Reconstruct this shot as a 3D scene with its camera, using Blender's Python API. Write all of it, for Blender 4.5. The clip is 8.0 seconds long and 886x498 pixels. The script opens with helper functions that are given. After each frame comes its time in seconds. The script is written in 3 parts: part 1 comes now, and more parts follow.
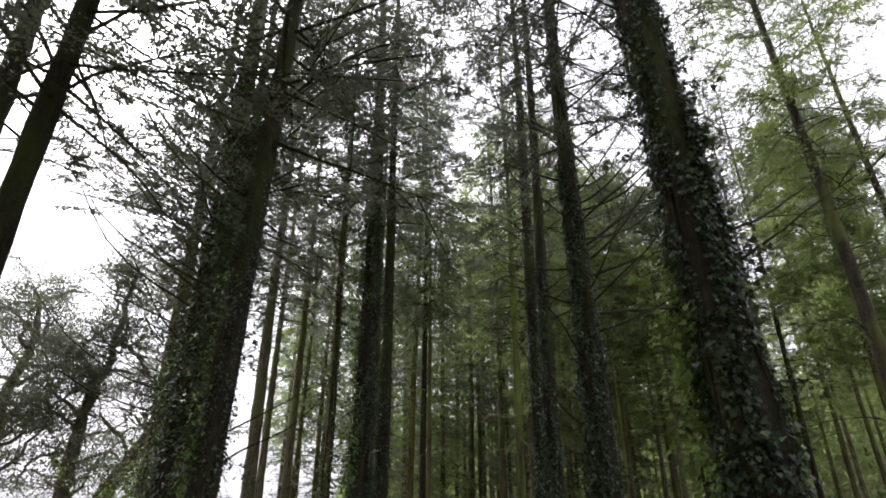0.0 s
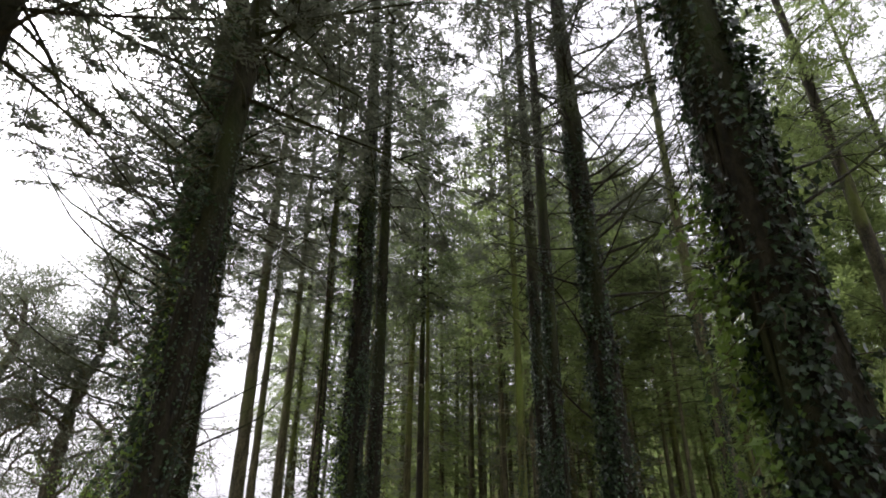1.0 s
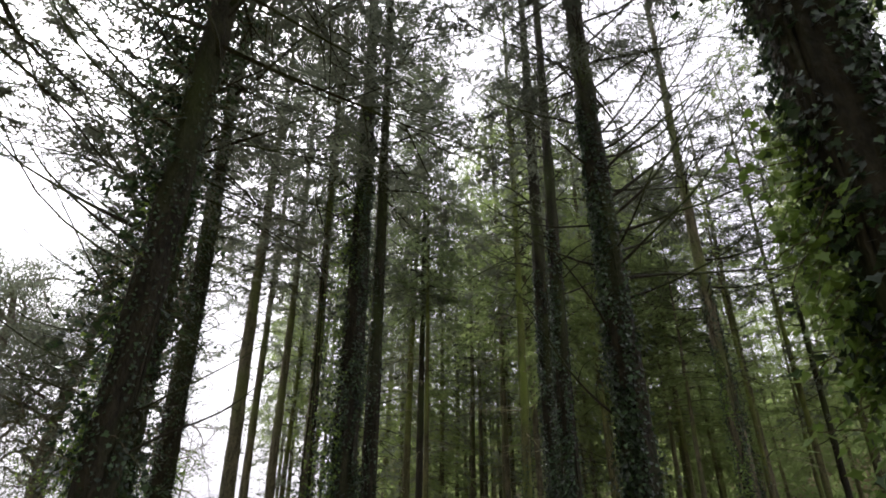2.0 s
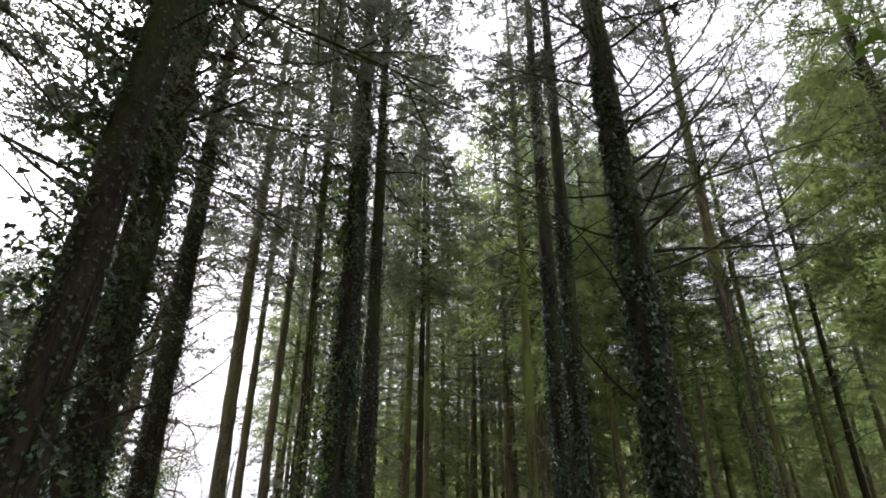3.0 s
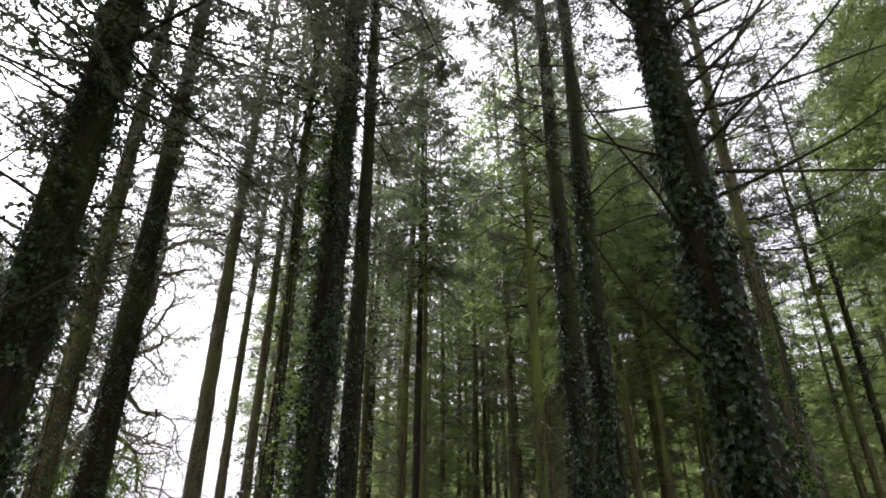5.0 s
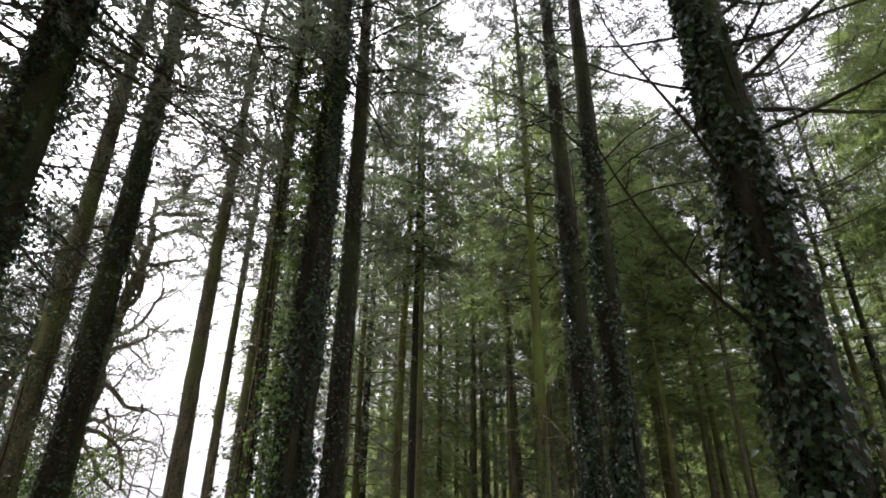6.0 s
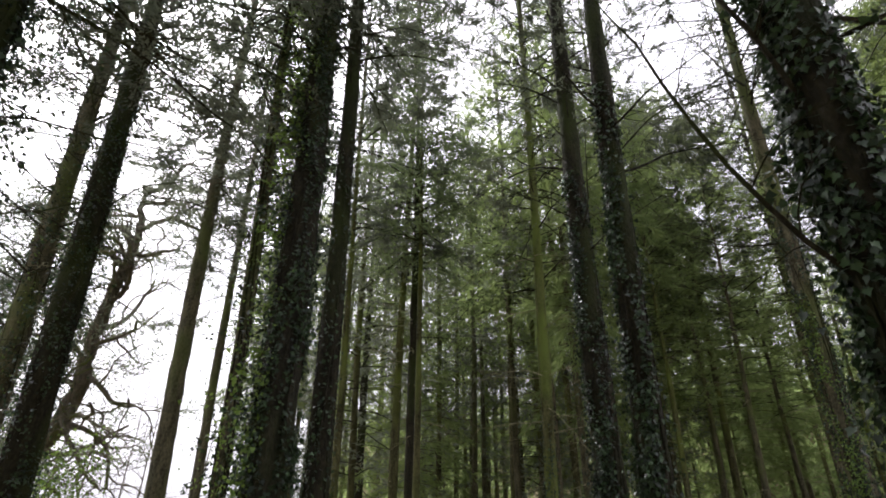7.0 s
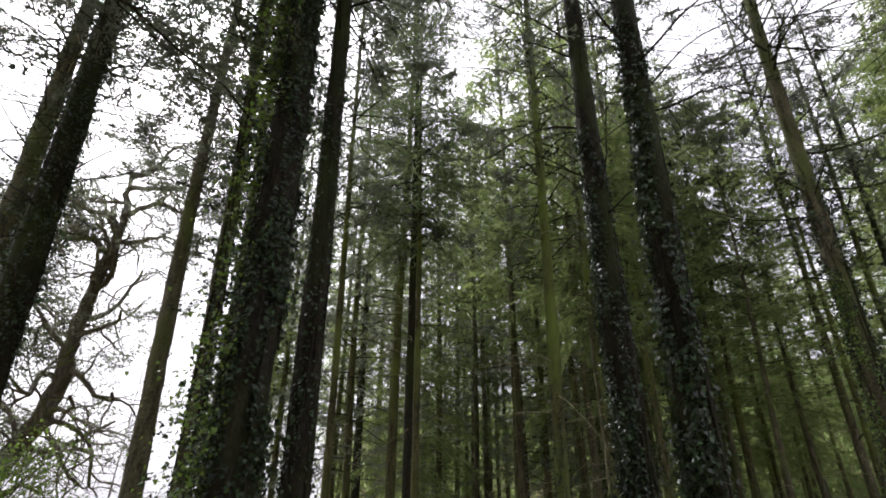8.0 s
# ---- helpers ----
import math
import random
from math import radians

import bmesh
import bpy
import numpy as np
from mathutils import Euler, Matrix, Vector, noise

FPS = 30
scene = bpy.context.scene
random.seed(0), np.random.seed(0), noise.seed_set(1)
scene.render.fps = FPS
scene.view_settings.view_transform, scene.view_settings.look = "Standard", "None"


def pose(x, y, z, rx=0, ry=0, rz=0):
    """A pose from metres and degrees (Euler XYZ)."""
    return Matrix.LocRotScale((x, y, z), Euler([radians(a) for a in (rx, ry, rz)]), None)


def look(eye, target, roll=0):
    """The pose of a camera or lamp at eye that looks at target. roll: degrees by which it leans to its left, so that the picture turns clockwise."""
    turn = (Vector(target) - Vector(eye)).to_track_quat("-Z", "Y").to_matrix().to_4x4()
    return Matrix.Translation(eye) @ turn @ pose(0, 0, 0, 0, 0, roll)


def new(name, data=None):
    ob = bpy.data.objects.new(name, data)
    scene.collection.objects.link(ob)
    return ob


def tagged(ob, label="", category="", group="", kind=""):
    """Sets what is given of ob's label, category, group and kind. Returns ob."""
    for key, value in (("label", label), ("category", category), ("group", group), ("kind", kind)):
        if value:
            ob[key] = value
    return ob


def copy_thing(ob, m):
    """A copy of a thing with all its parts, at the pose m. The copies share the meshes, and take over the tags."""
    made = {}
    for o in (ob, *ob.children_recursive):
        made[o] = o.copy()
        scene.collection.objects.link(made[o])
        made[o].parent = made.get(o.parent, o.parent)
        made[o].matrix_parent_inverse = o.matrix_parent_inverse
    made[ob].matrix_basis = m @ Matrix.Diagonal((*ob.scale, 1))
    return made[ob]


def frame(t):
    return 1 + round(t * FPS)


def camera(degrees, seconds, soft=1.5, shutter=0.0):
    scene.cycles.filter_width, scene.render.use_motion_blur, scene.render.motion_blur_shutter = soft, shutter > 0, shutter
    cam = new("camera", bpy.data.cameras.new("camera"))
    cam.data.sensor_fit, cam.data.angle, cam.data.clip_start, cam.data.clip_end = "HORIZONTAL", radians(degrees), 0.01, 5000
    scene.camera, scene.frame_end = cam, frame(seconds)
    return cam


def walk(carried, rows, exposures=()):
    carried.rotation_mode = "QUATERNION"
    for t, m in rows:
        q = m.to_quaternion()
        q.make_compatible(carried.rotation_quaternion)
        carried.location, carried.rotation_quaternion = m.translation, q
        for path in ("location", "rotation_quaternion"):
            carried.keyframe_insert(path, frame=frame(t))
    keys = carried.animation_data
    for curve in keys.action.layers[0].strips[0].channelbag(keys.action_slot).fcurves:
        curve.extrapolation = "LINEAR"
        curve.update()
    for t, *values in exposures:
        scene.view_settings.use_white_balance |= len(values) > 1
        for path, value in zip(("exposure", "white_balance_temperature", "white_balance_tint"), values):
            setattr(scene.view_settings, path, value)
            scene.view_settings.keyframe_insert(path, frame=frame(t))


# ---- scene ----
EXPOSURE = 1.12
cam = camera(77.61, 8.0, soft=1.85)
ROWS = [
    (0.0, 0.000, 0.000, 1.537, 1.00, 25.57, -0.13),
    (0.5, 0.053, 0.412, 1.551, 1.05, 25.47, -0.09),
    (1.0, 0.070, 0.836, 1.592, 1.09, 25.43, -0.07),
    (1.5, 0.061, 1.232, 1.624, 1.10, 25.43, 0.01),
    (3.0, 0.019, 2.415, 1.630, 1.20, 25.60, 0.05),
    (3.5, 0.024, 2.815, 1.635, 1.27, 25.56, 0.03),
    (4.0, 0.024, 3.190, 1.655, 1.27, 25.42, -0.04),
    (4.5, 0.030, 3.571, 1.662, 1.32, 25.36, -0.10),
    (6.0, 0.042, 4.771, 1.606, 1.06, 25.53, 0.10),
    (6.5, 0.050, 5.131, 1.599, 1.08, 25.52, 0.14),
    (7.0, 0.035, 5.584, 1.596, 1.02, 25.53, 0.08),
    (7.5, 0.030, 6.078, 1.571, 1.02, 25.56, -0.00),
    (8.0, 0.006, 6.600, 1.543, 0.98, 25.57, -0.07),
]
walk(cam, [(t, pose(x, y, z, 90 + pitch, 0, yaw) @ pose(0, 0, 0, 0, 0, roll)) for t, x, y, z, yaw, pitch, roll in ROWS],
     exposures=[(t, EXPOSURE + stops, 6420, 12.5) for t, stops in ((0.0, 0.0), (1.5, -0.03), (3.0, 0.1), (4.5, 0.06), (6.5, 0.14), (8.0, -0.08))])

# ---- world and sun: bright overcast, sun behind thin cloud ahead and to the left ----
SUN_UP, SUN_SIDE = 48.0, -38.0
world = bpy.data.worlds.new("overcast")
scene.world = world
world.use_nodes = True
wn, wl = world.node_tree.nodes, world.node_tree.links
sky = wn.new("ShaderNodeTexSky")
sky.sky_type, sky.sun_disc = "NISHITA", False
sky.sun_elevation, sky.sun_rotation = radians(SUN_UP), radians(SUN_SIDE)
sky.air_density, sky.dust_density = 1.0, 4.0
pale = wn.new("ShaderNodeHueSaturation")
pale.inputs["Saturation"].default_value = 0.12
wl.new(sky.outputs["Color"], pale.inputs["Color"])
sheet = wn.new("ShaderNodeMix")
sheet.data_type = "RGBA"
sheet.inputs[0].default_value = 0.55
sheet.inputs[7].default_value = (9.2, 9.0, 10.1, 1)
wl.new(pale.outputs["Color"], sheet.inputs[6])
# an overcast sky is about three times as bright overhead as at the horizon
aim, split, rise, dome = (wn.new("ShaderNode" + k) for k in ("TexCoord", "SeparateXYZ", "MapRange", "VectorMath"))
wl.new(aim.outputs["Generated"], split.inputs[0])
wl.new(split.outputs["Z"], rise.inputs["Value"])
rise.inputs["To Min"].default_value, rise.inputs["To Max"].default_value = 0.46, 1.3
dome.operation = "SCALE"
wl.new(sheet.outputs[2], dome.inputs[0])
wl.new(rise.outputs["Result"], dome.inputs["Scale"])
wl.new(dome.outputs["Vector"], wn["Background"].inputs["Color"])
wn["Background"].inputs["Strength"].default_value = 0.15
sun = new("sun", bpy.data.lights.new("sun", "SUN"))
sun.data.energy, sun.data.angle, sun.data.color = 4.4, radians(5), (1.0, 0.985, 0.96)
sun.matrix_basis = look((0, 0, 0), (-math.sin(radians(SUN_SIDE)) * math.cos(radians(SUN_UP)),
                                    -math.cos(radians(SUN_SIDE)) * math.cos(radians(SUN_UP)), -math.sin(radians(SUN_UP))))
sun.location = (-20, 20, 40)


# ---- materials ----
def node_material(name):
    m = bpy.data.materials.new(name)
    m.use_nodes = True
    t = m.node_tree
    return m, t.nodes, t.links, t.nodes["Principled BSDF"]


def noise_tex(n, l, scale, detail=4.0, stretch=(1, 1, 1), coord="Object"):
    at, mp, tex = n.new("ShaderNodeTexCoord"), n.new("ShaderNodeMapping"), n.new("ShaderNodeTexNoise")
    mp.inputs["Scale"].default_value = stretch
    tex.inputs["Scale"].default_value, tex.inputs["Detail"].default_value = scale, detail
    l.new(at.outputs[coord], mp.inputs["Vector"])
    l.new(mp.outputs["Vector"], tex.inputs["Vector"])
    return tex.outputs["Fac"]


def ramp(n, l, fac, *stops):
    r = n.new("ShaderNodeValToRGB")
    e = r.color_ramp.elements
    while len(e) < len(stops):
        e.new(0.5)
    for item, (at, colour) in zip(e, stops):
        item.position, item.color = at, (*colour, 1)
    l.new(fac, r.inputs["Fac"])
    return r.outputs["Color"]


def mixed(n, l, fac, a, b):
    m = n.new("ShaderNodeMix")
    m.data_type = "RGBA"
    for socket, value in ((m.inputs[0], fac), (m.inputs[6], a), (m.inputs[7], b)):
        if isinstance(value, float):
            socket.default_value = value
        elif isinstance(value, tuple):
            socket.default_value = (*value, 1)
        else:
            l.new(value, socket)
    return m.outputs[2]


def bark_material(name, dark, light, moss, moss_from):
    m, n, l, p = node_material(name)
    furrow = noise_tex(n, l, 9.0, 6, (1, 1, 0.22))
    flake = noise_tex(n, l, 34.0, 5, (1, 1, 0.5))
    base = ramp(n, l, furrow, (0.38, dark), (0.64, light))
    base = mixed(n, l, 0.45, base, ramp(n, l, flake, (0.4, dark), (0.62, light)))
    patch = noise_tex(n, l, 1.3, 5, (1, 1, 0.35))
    where = ramp(n, l, patch, (moss_from, (0, 0, 0)), (moss_from + 0.16, (1, 1, 1)))
    l.new(mixed(n, l, where, base, moss), p.inputs["Base Color"])
    p.inputs["Roughness"].default_value = 0.9
    p.inputs["Specular IOR Level"].default_value = 0.2
    bump, both = n.new("ShaderNodeBump"), n.new("ShaderNodeMath")
    bump.inputs["Strength"].default_value, bump.inputs["Distance"].default_value = 0.8, 0.03
    both.operation = "ADD"
    l.new(furrow, both.inputs[0])
    l.new(flake, both.inputs[1])
    l.new(both.outputs[0], bump.inputs["Height"])
    l.new(bump.outputs["Normal"], p.inputs["Normal"])
    return m


def leaf_material(name, low, high, glow, rough, through_light, per_object, dark_share=0.0):
    """Thin green leaf: colours vary by tree and by leaf, some light passes through; dark_share: how many leaves keep the low colour."""
    m, n, l, p = node_material(name)
    info, geo = n.new("ShaderNodeObjectInfo"), n.new("ShaderNodeNewGeometry")
    by_leaf = ramp(n, l, geo.outputs["Random Per Island"], (dark_share, low), (1.0, high))
    by_thing = ramp(n, l, info.outputs["Random"], (0.0, low), (1.0, high))
    colour = mixed(n, l, per_object, by_leaf, by_thing)
    patch = noise_tex(n, l, 0.9, 3)
    colour = mixed(n, l, ramp(n, l, patch, (0.5, (0, 0, 0)), (0.75, (0.5, 0.5, 0.5))), colour, glow)
    l.new(colour, p.inputs["Base Color"])
    p.inputs["Roughness"].default_value = rough
    p.inputs["Specular IOR Level"].default_value = 0.36 if rough < 0.5 else 0.15
    back, mix, output = n.new("ShaderNodeBsdfTranslucent"), n.new("ShaderNodeMixShader"), n["Material Output"]
    l.new(mixed(n, l, 0.5, colour, glow), back.inputs["Color"])
    mix.inputs[0].default_value = through_light
    l.new(p.outputs[0], mix.inputs[1])
    l.new(back.outputs[0], mix.inputs[2])
    l.new(mix.outputs[0], output.inputs["Surface"])
    return m


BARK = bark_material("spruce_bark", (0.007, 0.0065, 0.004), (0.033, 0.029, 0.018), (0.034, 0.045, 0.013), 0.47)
MOSSY = bark_material("mossy_bark", (0.018, 0.018, 0.009), (0.11, 0.105, 0.048), (0.115, 0.145, 0.033), 0.46)
# pale bark, lightened further so trunks in the open look lit
LIT_PALE = bark_material("lit_pale_bark", (0.025, 0.023, 0.014), (0.14, 0.128, 0.08), (0.085, 0.105, 0.033), 0.48)
LUSH = bark_material("thickly_mossed_bark", (0.02, 0.021, 0.009), (0.11, 0.112, 0.045), (0.105, 0.14, 0.03), 0.41)
STREAKED = bark_material("streaked_bark", (0.01, 0.009, 0.006), (0.055, 0.049, 0.028), (0.095, 0.125, 0.024), 0.53)
TWIG = bark_material("dead_twig", (0.036, 0.031, 0.016), (0.10, 0.088, 0.05), (0.075, 0.09, 0.025), 0.5)
LICHEN = bark_material("lichen_twig", (0.1, 0.094, 0.055), (0.27, 0.255, 0.16), (0.17, 0.19, 0.075), 0.5)
OAK = bark_material("oak_bark", (0.05, 0.042, 0.034), (0.15, 0.13, 0.10), (0.09, 0.11, 0.03), 0.5)
NEEDLE = leaf_material("spruce_needles", (0.082, 0.1, 0.074), (0.145, 0.165, 0.122), (0.17, 0.187, 0.122), 0.65, 0.5, 0.6)
# darker, less translucent copy of the spruce needles: backlighting put into the colour
BACKLIT = leaf_material("backlit_needles", (0.055, 0.066, 0.05), (0.105, 0.117, 0.086), (0.12, 0.13, 0.088), 0.6, 0.4, 0.4)
DOME = leaf_material("dark_olive_needles", (0.08, 0.105, 0.05), (0.145, 0.178, 0.08), (0.172, 0.204, 0.09), 0.7, 0.52, 0.4)
OLIVE = leaf_material("olive_needles", (0.108, 0.155, 0.06), (0.186, 0.242, 0.088), (0.215, 0.265, 0.092), 0.7, 0.6, 0.6)
TEAL = leaf_material("fir_needles", (0.09, 0.132, 0.062), (0.155, 0.203, 0.092), (0.18, 0.222, 0.095), 0.65, 0.5, 0.5)
FRESH = leaf_material("hemlock_needles", (0.086, 0.133, 0.05), (0.152, 0.203, 0.067), (0.188, 0.226, 0.072), 0.7, 0.55, 0.4)
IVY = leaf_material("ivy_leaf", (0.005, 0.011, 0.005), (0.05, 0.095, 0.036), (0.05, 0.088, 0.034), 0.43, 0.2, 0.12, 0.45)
# brighter copy of the ivy colour: light falling on the leaves is put in
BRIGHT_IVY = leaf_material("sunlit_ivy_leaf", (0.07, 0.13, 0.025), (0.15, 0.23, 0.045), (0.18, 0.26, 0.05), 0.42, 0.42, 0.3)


def ground_material():
    m, n, l, p = node_material("forest_floor")
    base = ramp(n, l, noise_tex(n, l, 2.0, 6), (0.3, (0.1, 0.08, 0.042)), (0.55, (0.21, 0.17, 0.09)), (0.75, (0.11, 0.15, 0.05)))
    l.new(base, p.inputs["Base Color"])
    p.inputs["Roughness"].default_value = 0.95
    bump = n.new("ShaderNodeBump")
    bump.inputs["Strength"].default_value, bump.inputs["Distance"].default_value = 1.0, 0.05
    l.new(noise_tex(n, l, 25.0, 6), bump.inputs["Height"])
    l.new(bump.outputs["Normal"], p.inputs["Normal"])
    return m


# ---- mesh tools ----
class Heap:
    """Triangles gathered before they become one mesh."""

    def __init__(self):
        self.verts, self.tris, self.count = [], [], 0

    def add(self, verts, tris):
        self.verts.append(np.asarray(verts, float))
        self.tris.append(np.asarray(tris, int) + self.count)
        self.count += len(verts)

    def mesh(self, name, material, smooth=False):
        v, f = np.concatenate(self.verts), np.concatenate(self.tris)
        data = bpy.data.meshes.new(name)
        data.vertices.add(len(v))
        data.vertices.foreach_set("co", v.ravel())
        data.loops.add(3 * len(f))
        data.loops.foreach_set("vertex_index", f.ravel().astype(np.int32))
        data.polygons.add(len(f))
        data.polygons.foreach_set("loop_start", np.arange(0, 3 * len(f), 3, dtype=np.int32))
        data.polygons.foreach_set("loop_total", np.full(len(f), 3, dtype=np.int32))
        data.update(calc_edges=True)
        data.polygons.foreach_set("use_smooth", np.full(len(f), smooth))
        data.materials.append(material)
        return data


def unit(v):
    return v / np.maximum(np.linalg.norm(v, axis=-1, keepdims=True), 1e-9)


def tube(points, radii, sides):
    """A round stem along points, closed by a tip at its end."""
    p, r = np.asarray(points, float), np.asarray(radii, float)
    n = len(p)
    d = unit(np.gradient(p, axis=0))
    ref = np.array([0.0, 0, 1]) if abs(d[:, 2]).mean() < 0.8 else np.array([1.0, 0, 0])
    a = unit(np.cross(d, ref))
    b = np.cross(d, a)
    turn = np.linspace(0, 2 * np.pi, sides, endpoint=False)
    ring = a[:, None] * np.cos(turn)[None, :, None] + b[:, None] * np.sin(turn)[None, :, None]
    r = r[:, None] if r.ndim == 1 else r
    v = (p[:, None] + ring * np.broadcast_to(r, (n, sides))[..., None]).reshape(-1, 3)
    i, j = np.meshgrid(np.arange(n - 1), np.arange(sides), indexing="ij")
    k = (j + 1) % sides
    q = np.stack([i * sides + j, i * sides + k, (i + 1) * sides + k, (i + 1) * sides + j], -1).reshape(-1, 4)
    tris = np.concatenate([q[:, [0, 2, 1]], q[:, [0, 3, 2]]])
    return v, tris


def curve_points(start, way, length, steps, rng, droop=0.0, wander=0.12):
    """A wandering stem: bends downward (droop > 0) or upward as it goes."""
    pts, d, step = [np.array(start, float)], unit(np.array(way, float)), length / steps
    for _ in range(steps):
        d = unit(d + rng.normal(0, wander, 3) + np.array([0, 0, -droop / steps]))
        pts.append(pts[-1] + d * step)
    return np.array(pts)


def part(name, data, parent, label="", at=None):
    ob = new(name, data)
    ob.parent = parent
    if at is not None:
        ob.matrix_basis = at
    return tagged(ob, label=label) if label else ob


def thing(name, x, y, z=0.0, label="", category="", group="", kind=""):
    ob = new(name)
    ob.empty_display_size = 0.2
    ob.matrix_basis = pose(x, y, z)
    return tagged(ob, label, category, group, kind)


# ---- ground ----
def bank(x, y):
    """Height of the rising bank at the far side of the plantation, and how deep into it a place lies."""
    turn, far = np.arctan2(x, y), np.hypot(x, y)
    deep = far - 54 + 13 * np.clip(turn / 0.4, 0, 1)
    side = np.clip((turn + 0.2) / 0.06, 0, 1) * np.clip((1.25 - turn) / 0.1, 0, 1)
    return np.clip(deep, 0, 17) * 0.62 * side


def build_ground():
    fine = np.linspace(-80, 80, 101)
    xs = np.concatenate([[-900, -300, -120], fine, [120, 300, 900]])
    gx, gy = np.meshgrid(xs, xs + 20, indexing="ij")
    gz = np.array([[0.10 * noise.noise((x * 0.13, y * 0.13, 3.1)) + 0.03 * noise.noise((x * 0.7, y * 0.7, 8.2)) - 0.08
                    for x, y in zip(rx, ry)] for rx, ry in zip(gx, gy)])
    gz = gz + bank(gx, gy)
    n = len(xs)
    i, j = np.meshgrid(np.arange(n - 1), np.arange(n - 1), indexing="ij")
    q = np.stack([i * n + j, (i + 1) * n + j, (i + 1) * n + j + 1, i * n + j + 1], -1).reshape(-1, 4)
    heap = Heap()
    heap.add(np.stack([gx, gy, gz], -1).reshape(-1, 3), np.concatenate([q[:, [0, 1, 2]], q[:, [0, 2, 3]]]))
    tagged(new("ground", heap.mesh("ground", ground_material(), True)),
           "brown needle litter and moss on the forest floor", "ground", kind="structure")


build_ground()


# ---- shared pieces of the conifers ----
def dead_branch_mesh(seed, length, rise, twigs, twig_length, bend=None, thick=1.0):
    """A bare branch along +x with side twigs and finer twiglets."""
    rng, heap = np.random.default_rng(seed), Heap()
    main = curve_points((0, 0, 0), (1, 0, rise), length, 9, rng, droop=(0.25 if rise > 0 else -0.25) if bend is None else bend, wander=0.09)
    heap.add(*tube(main, np.linspace(0.016, 0.003, 10) * (0.6 + 0.3 * length) * thick, 4))
    for _ in range(twigs):
        s = rng.uniform(0.12, 0.97)
        at = main[int(s * 9)] + (main[min(int(s * 9) + 1, 9)] - main[int(s * 9)]) * (s * 9 % 1)
        ahead = unit(main[min(int(s * 9) + 1, 9)] - main[int(s * 9)] + 1e-6)
        side = unit(np.cross(ahead, (0, 0, 1))) * rng.choice([-1, 1])
        way = ahead * rng.uniform(0.3, 1.0) + side * rng.uniform(0.5, 1.1) + np.array([0, 0, rng.uniform(-0.55, 0.3)])
        sub = curve_points(at, way, twig_length * rng.uniform(0.35, 1.1) * (1.15 - 0.6 * s), 4, rng, droop=0.35, wander=0.16)
        heap.add(*tube(sub, np.linspace(0.0055, 0.0018, 5), 3))
        for _ in range(2):
            k = rng.integers(1, 5)
            fine = curve_points(sub[k], unit(sub[k] - sub[k - 1]) + rng.normal(0, 0.6, 3), twig_length * rng.uniform(0.12, 0.4), 2, rng, 0.3)
            heap.add(*tube(fine, (0.003, 0.002, 0.0012), 3))
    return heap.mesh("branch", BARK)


BRANCHES = [dead_branch_mesh(100 + k, L, r, t, tl, thick=0.85) for k, (L, r, t, tl) in enumerate(
    ((2.0, 0.55, 7, 0.6), (1.6, 0.25, 9, 0.5), (1.3, 0.0, 10, 0.45), (2.4, 0.75, 6, 0.7), (1.0, -0.2, 8, 0.4), (1.8, -0.1, 14, 0.6)))]


def joined_dead_branches(seed, low, high, count):
    """The many thin dead branches of a tree further off, as one mesh."""
    rng, heap = np.random.default_rng(seed), Heap()
    for _ in range(count):
        z, turn = rng.uniform(low, high), rng.uniform(0, 2 * np.pi)
        length = rng.uniform(0.5, 2.0)
        main = curve_points((0, 0, z), (np.cos(turn), np.sin(turn), rng.uniform(-0.35, 0.5)), length, 4, rng, droop=0.2, wander=0.12)
        heap.add(*tube(main, np.linspace(0.014, 0.004, 5), 3))
        for _ in range(5):
            k = rng.integers(1, 5)
            way = unit(main[k] - main[k - 1]) + rng.normal(0, 0.6, 3)
            heap.add(*tube(curve_points(main[k], way, rng.uniform(0.2, 0.6), 2, rng, 0.3), (0.006, 0.004, 0.002), 3))
    return heap.mesh("deadwood", LICHEN)


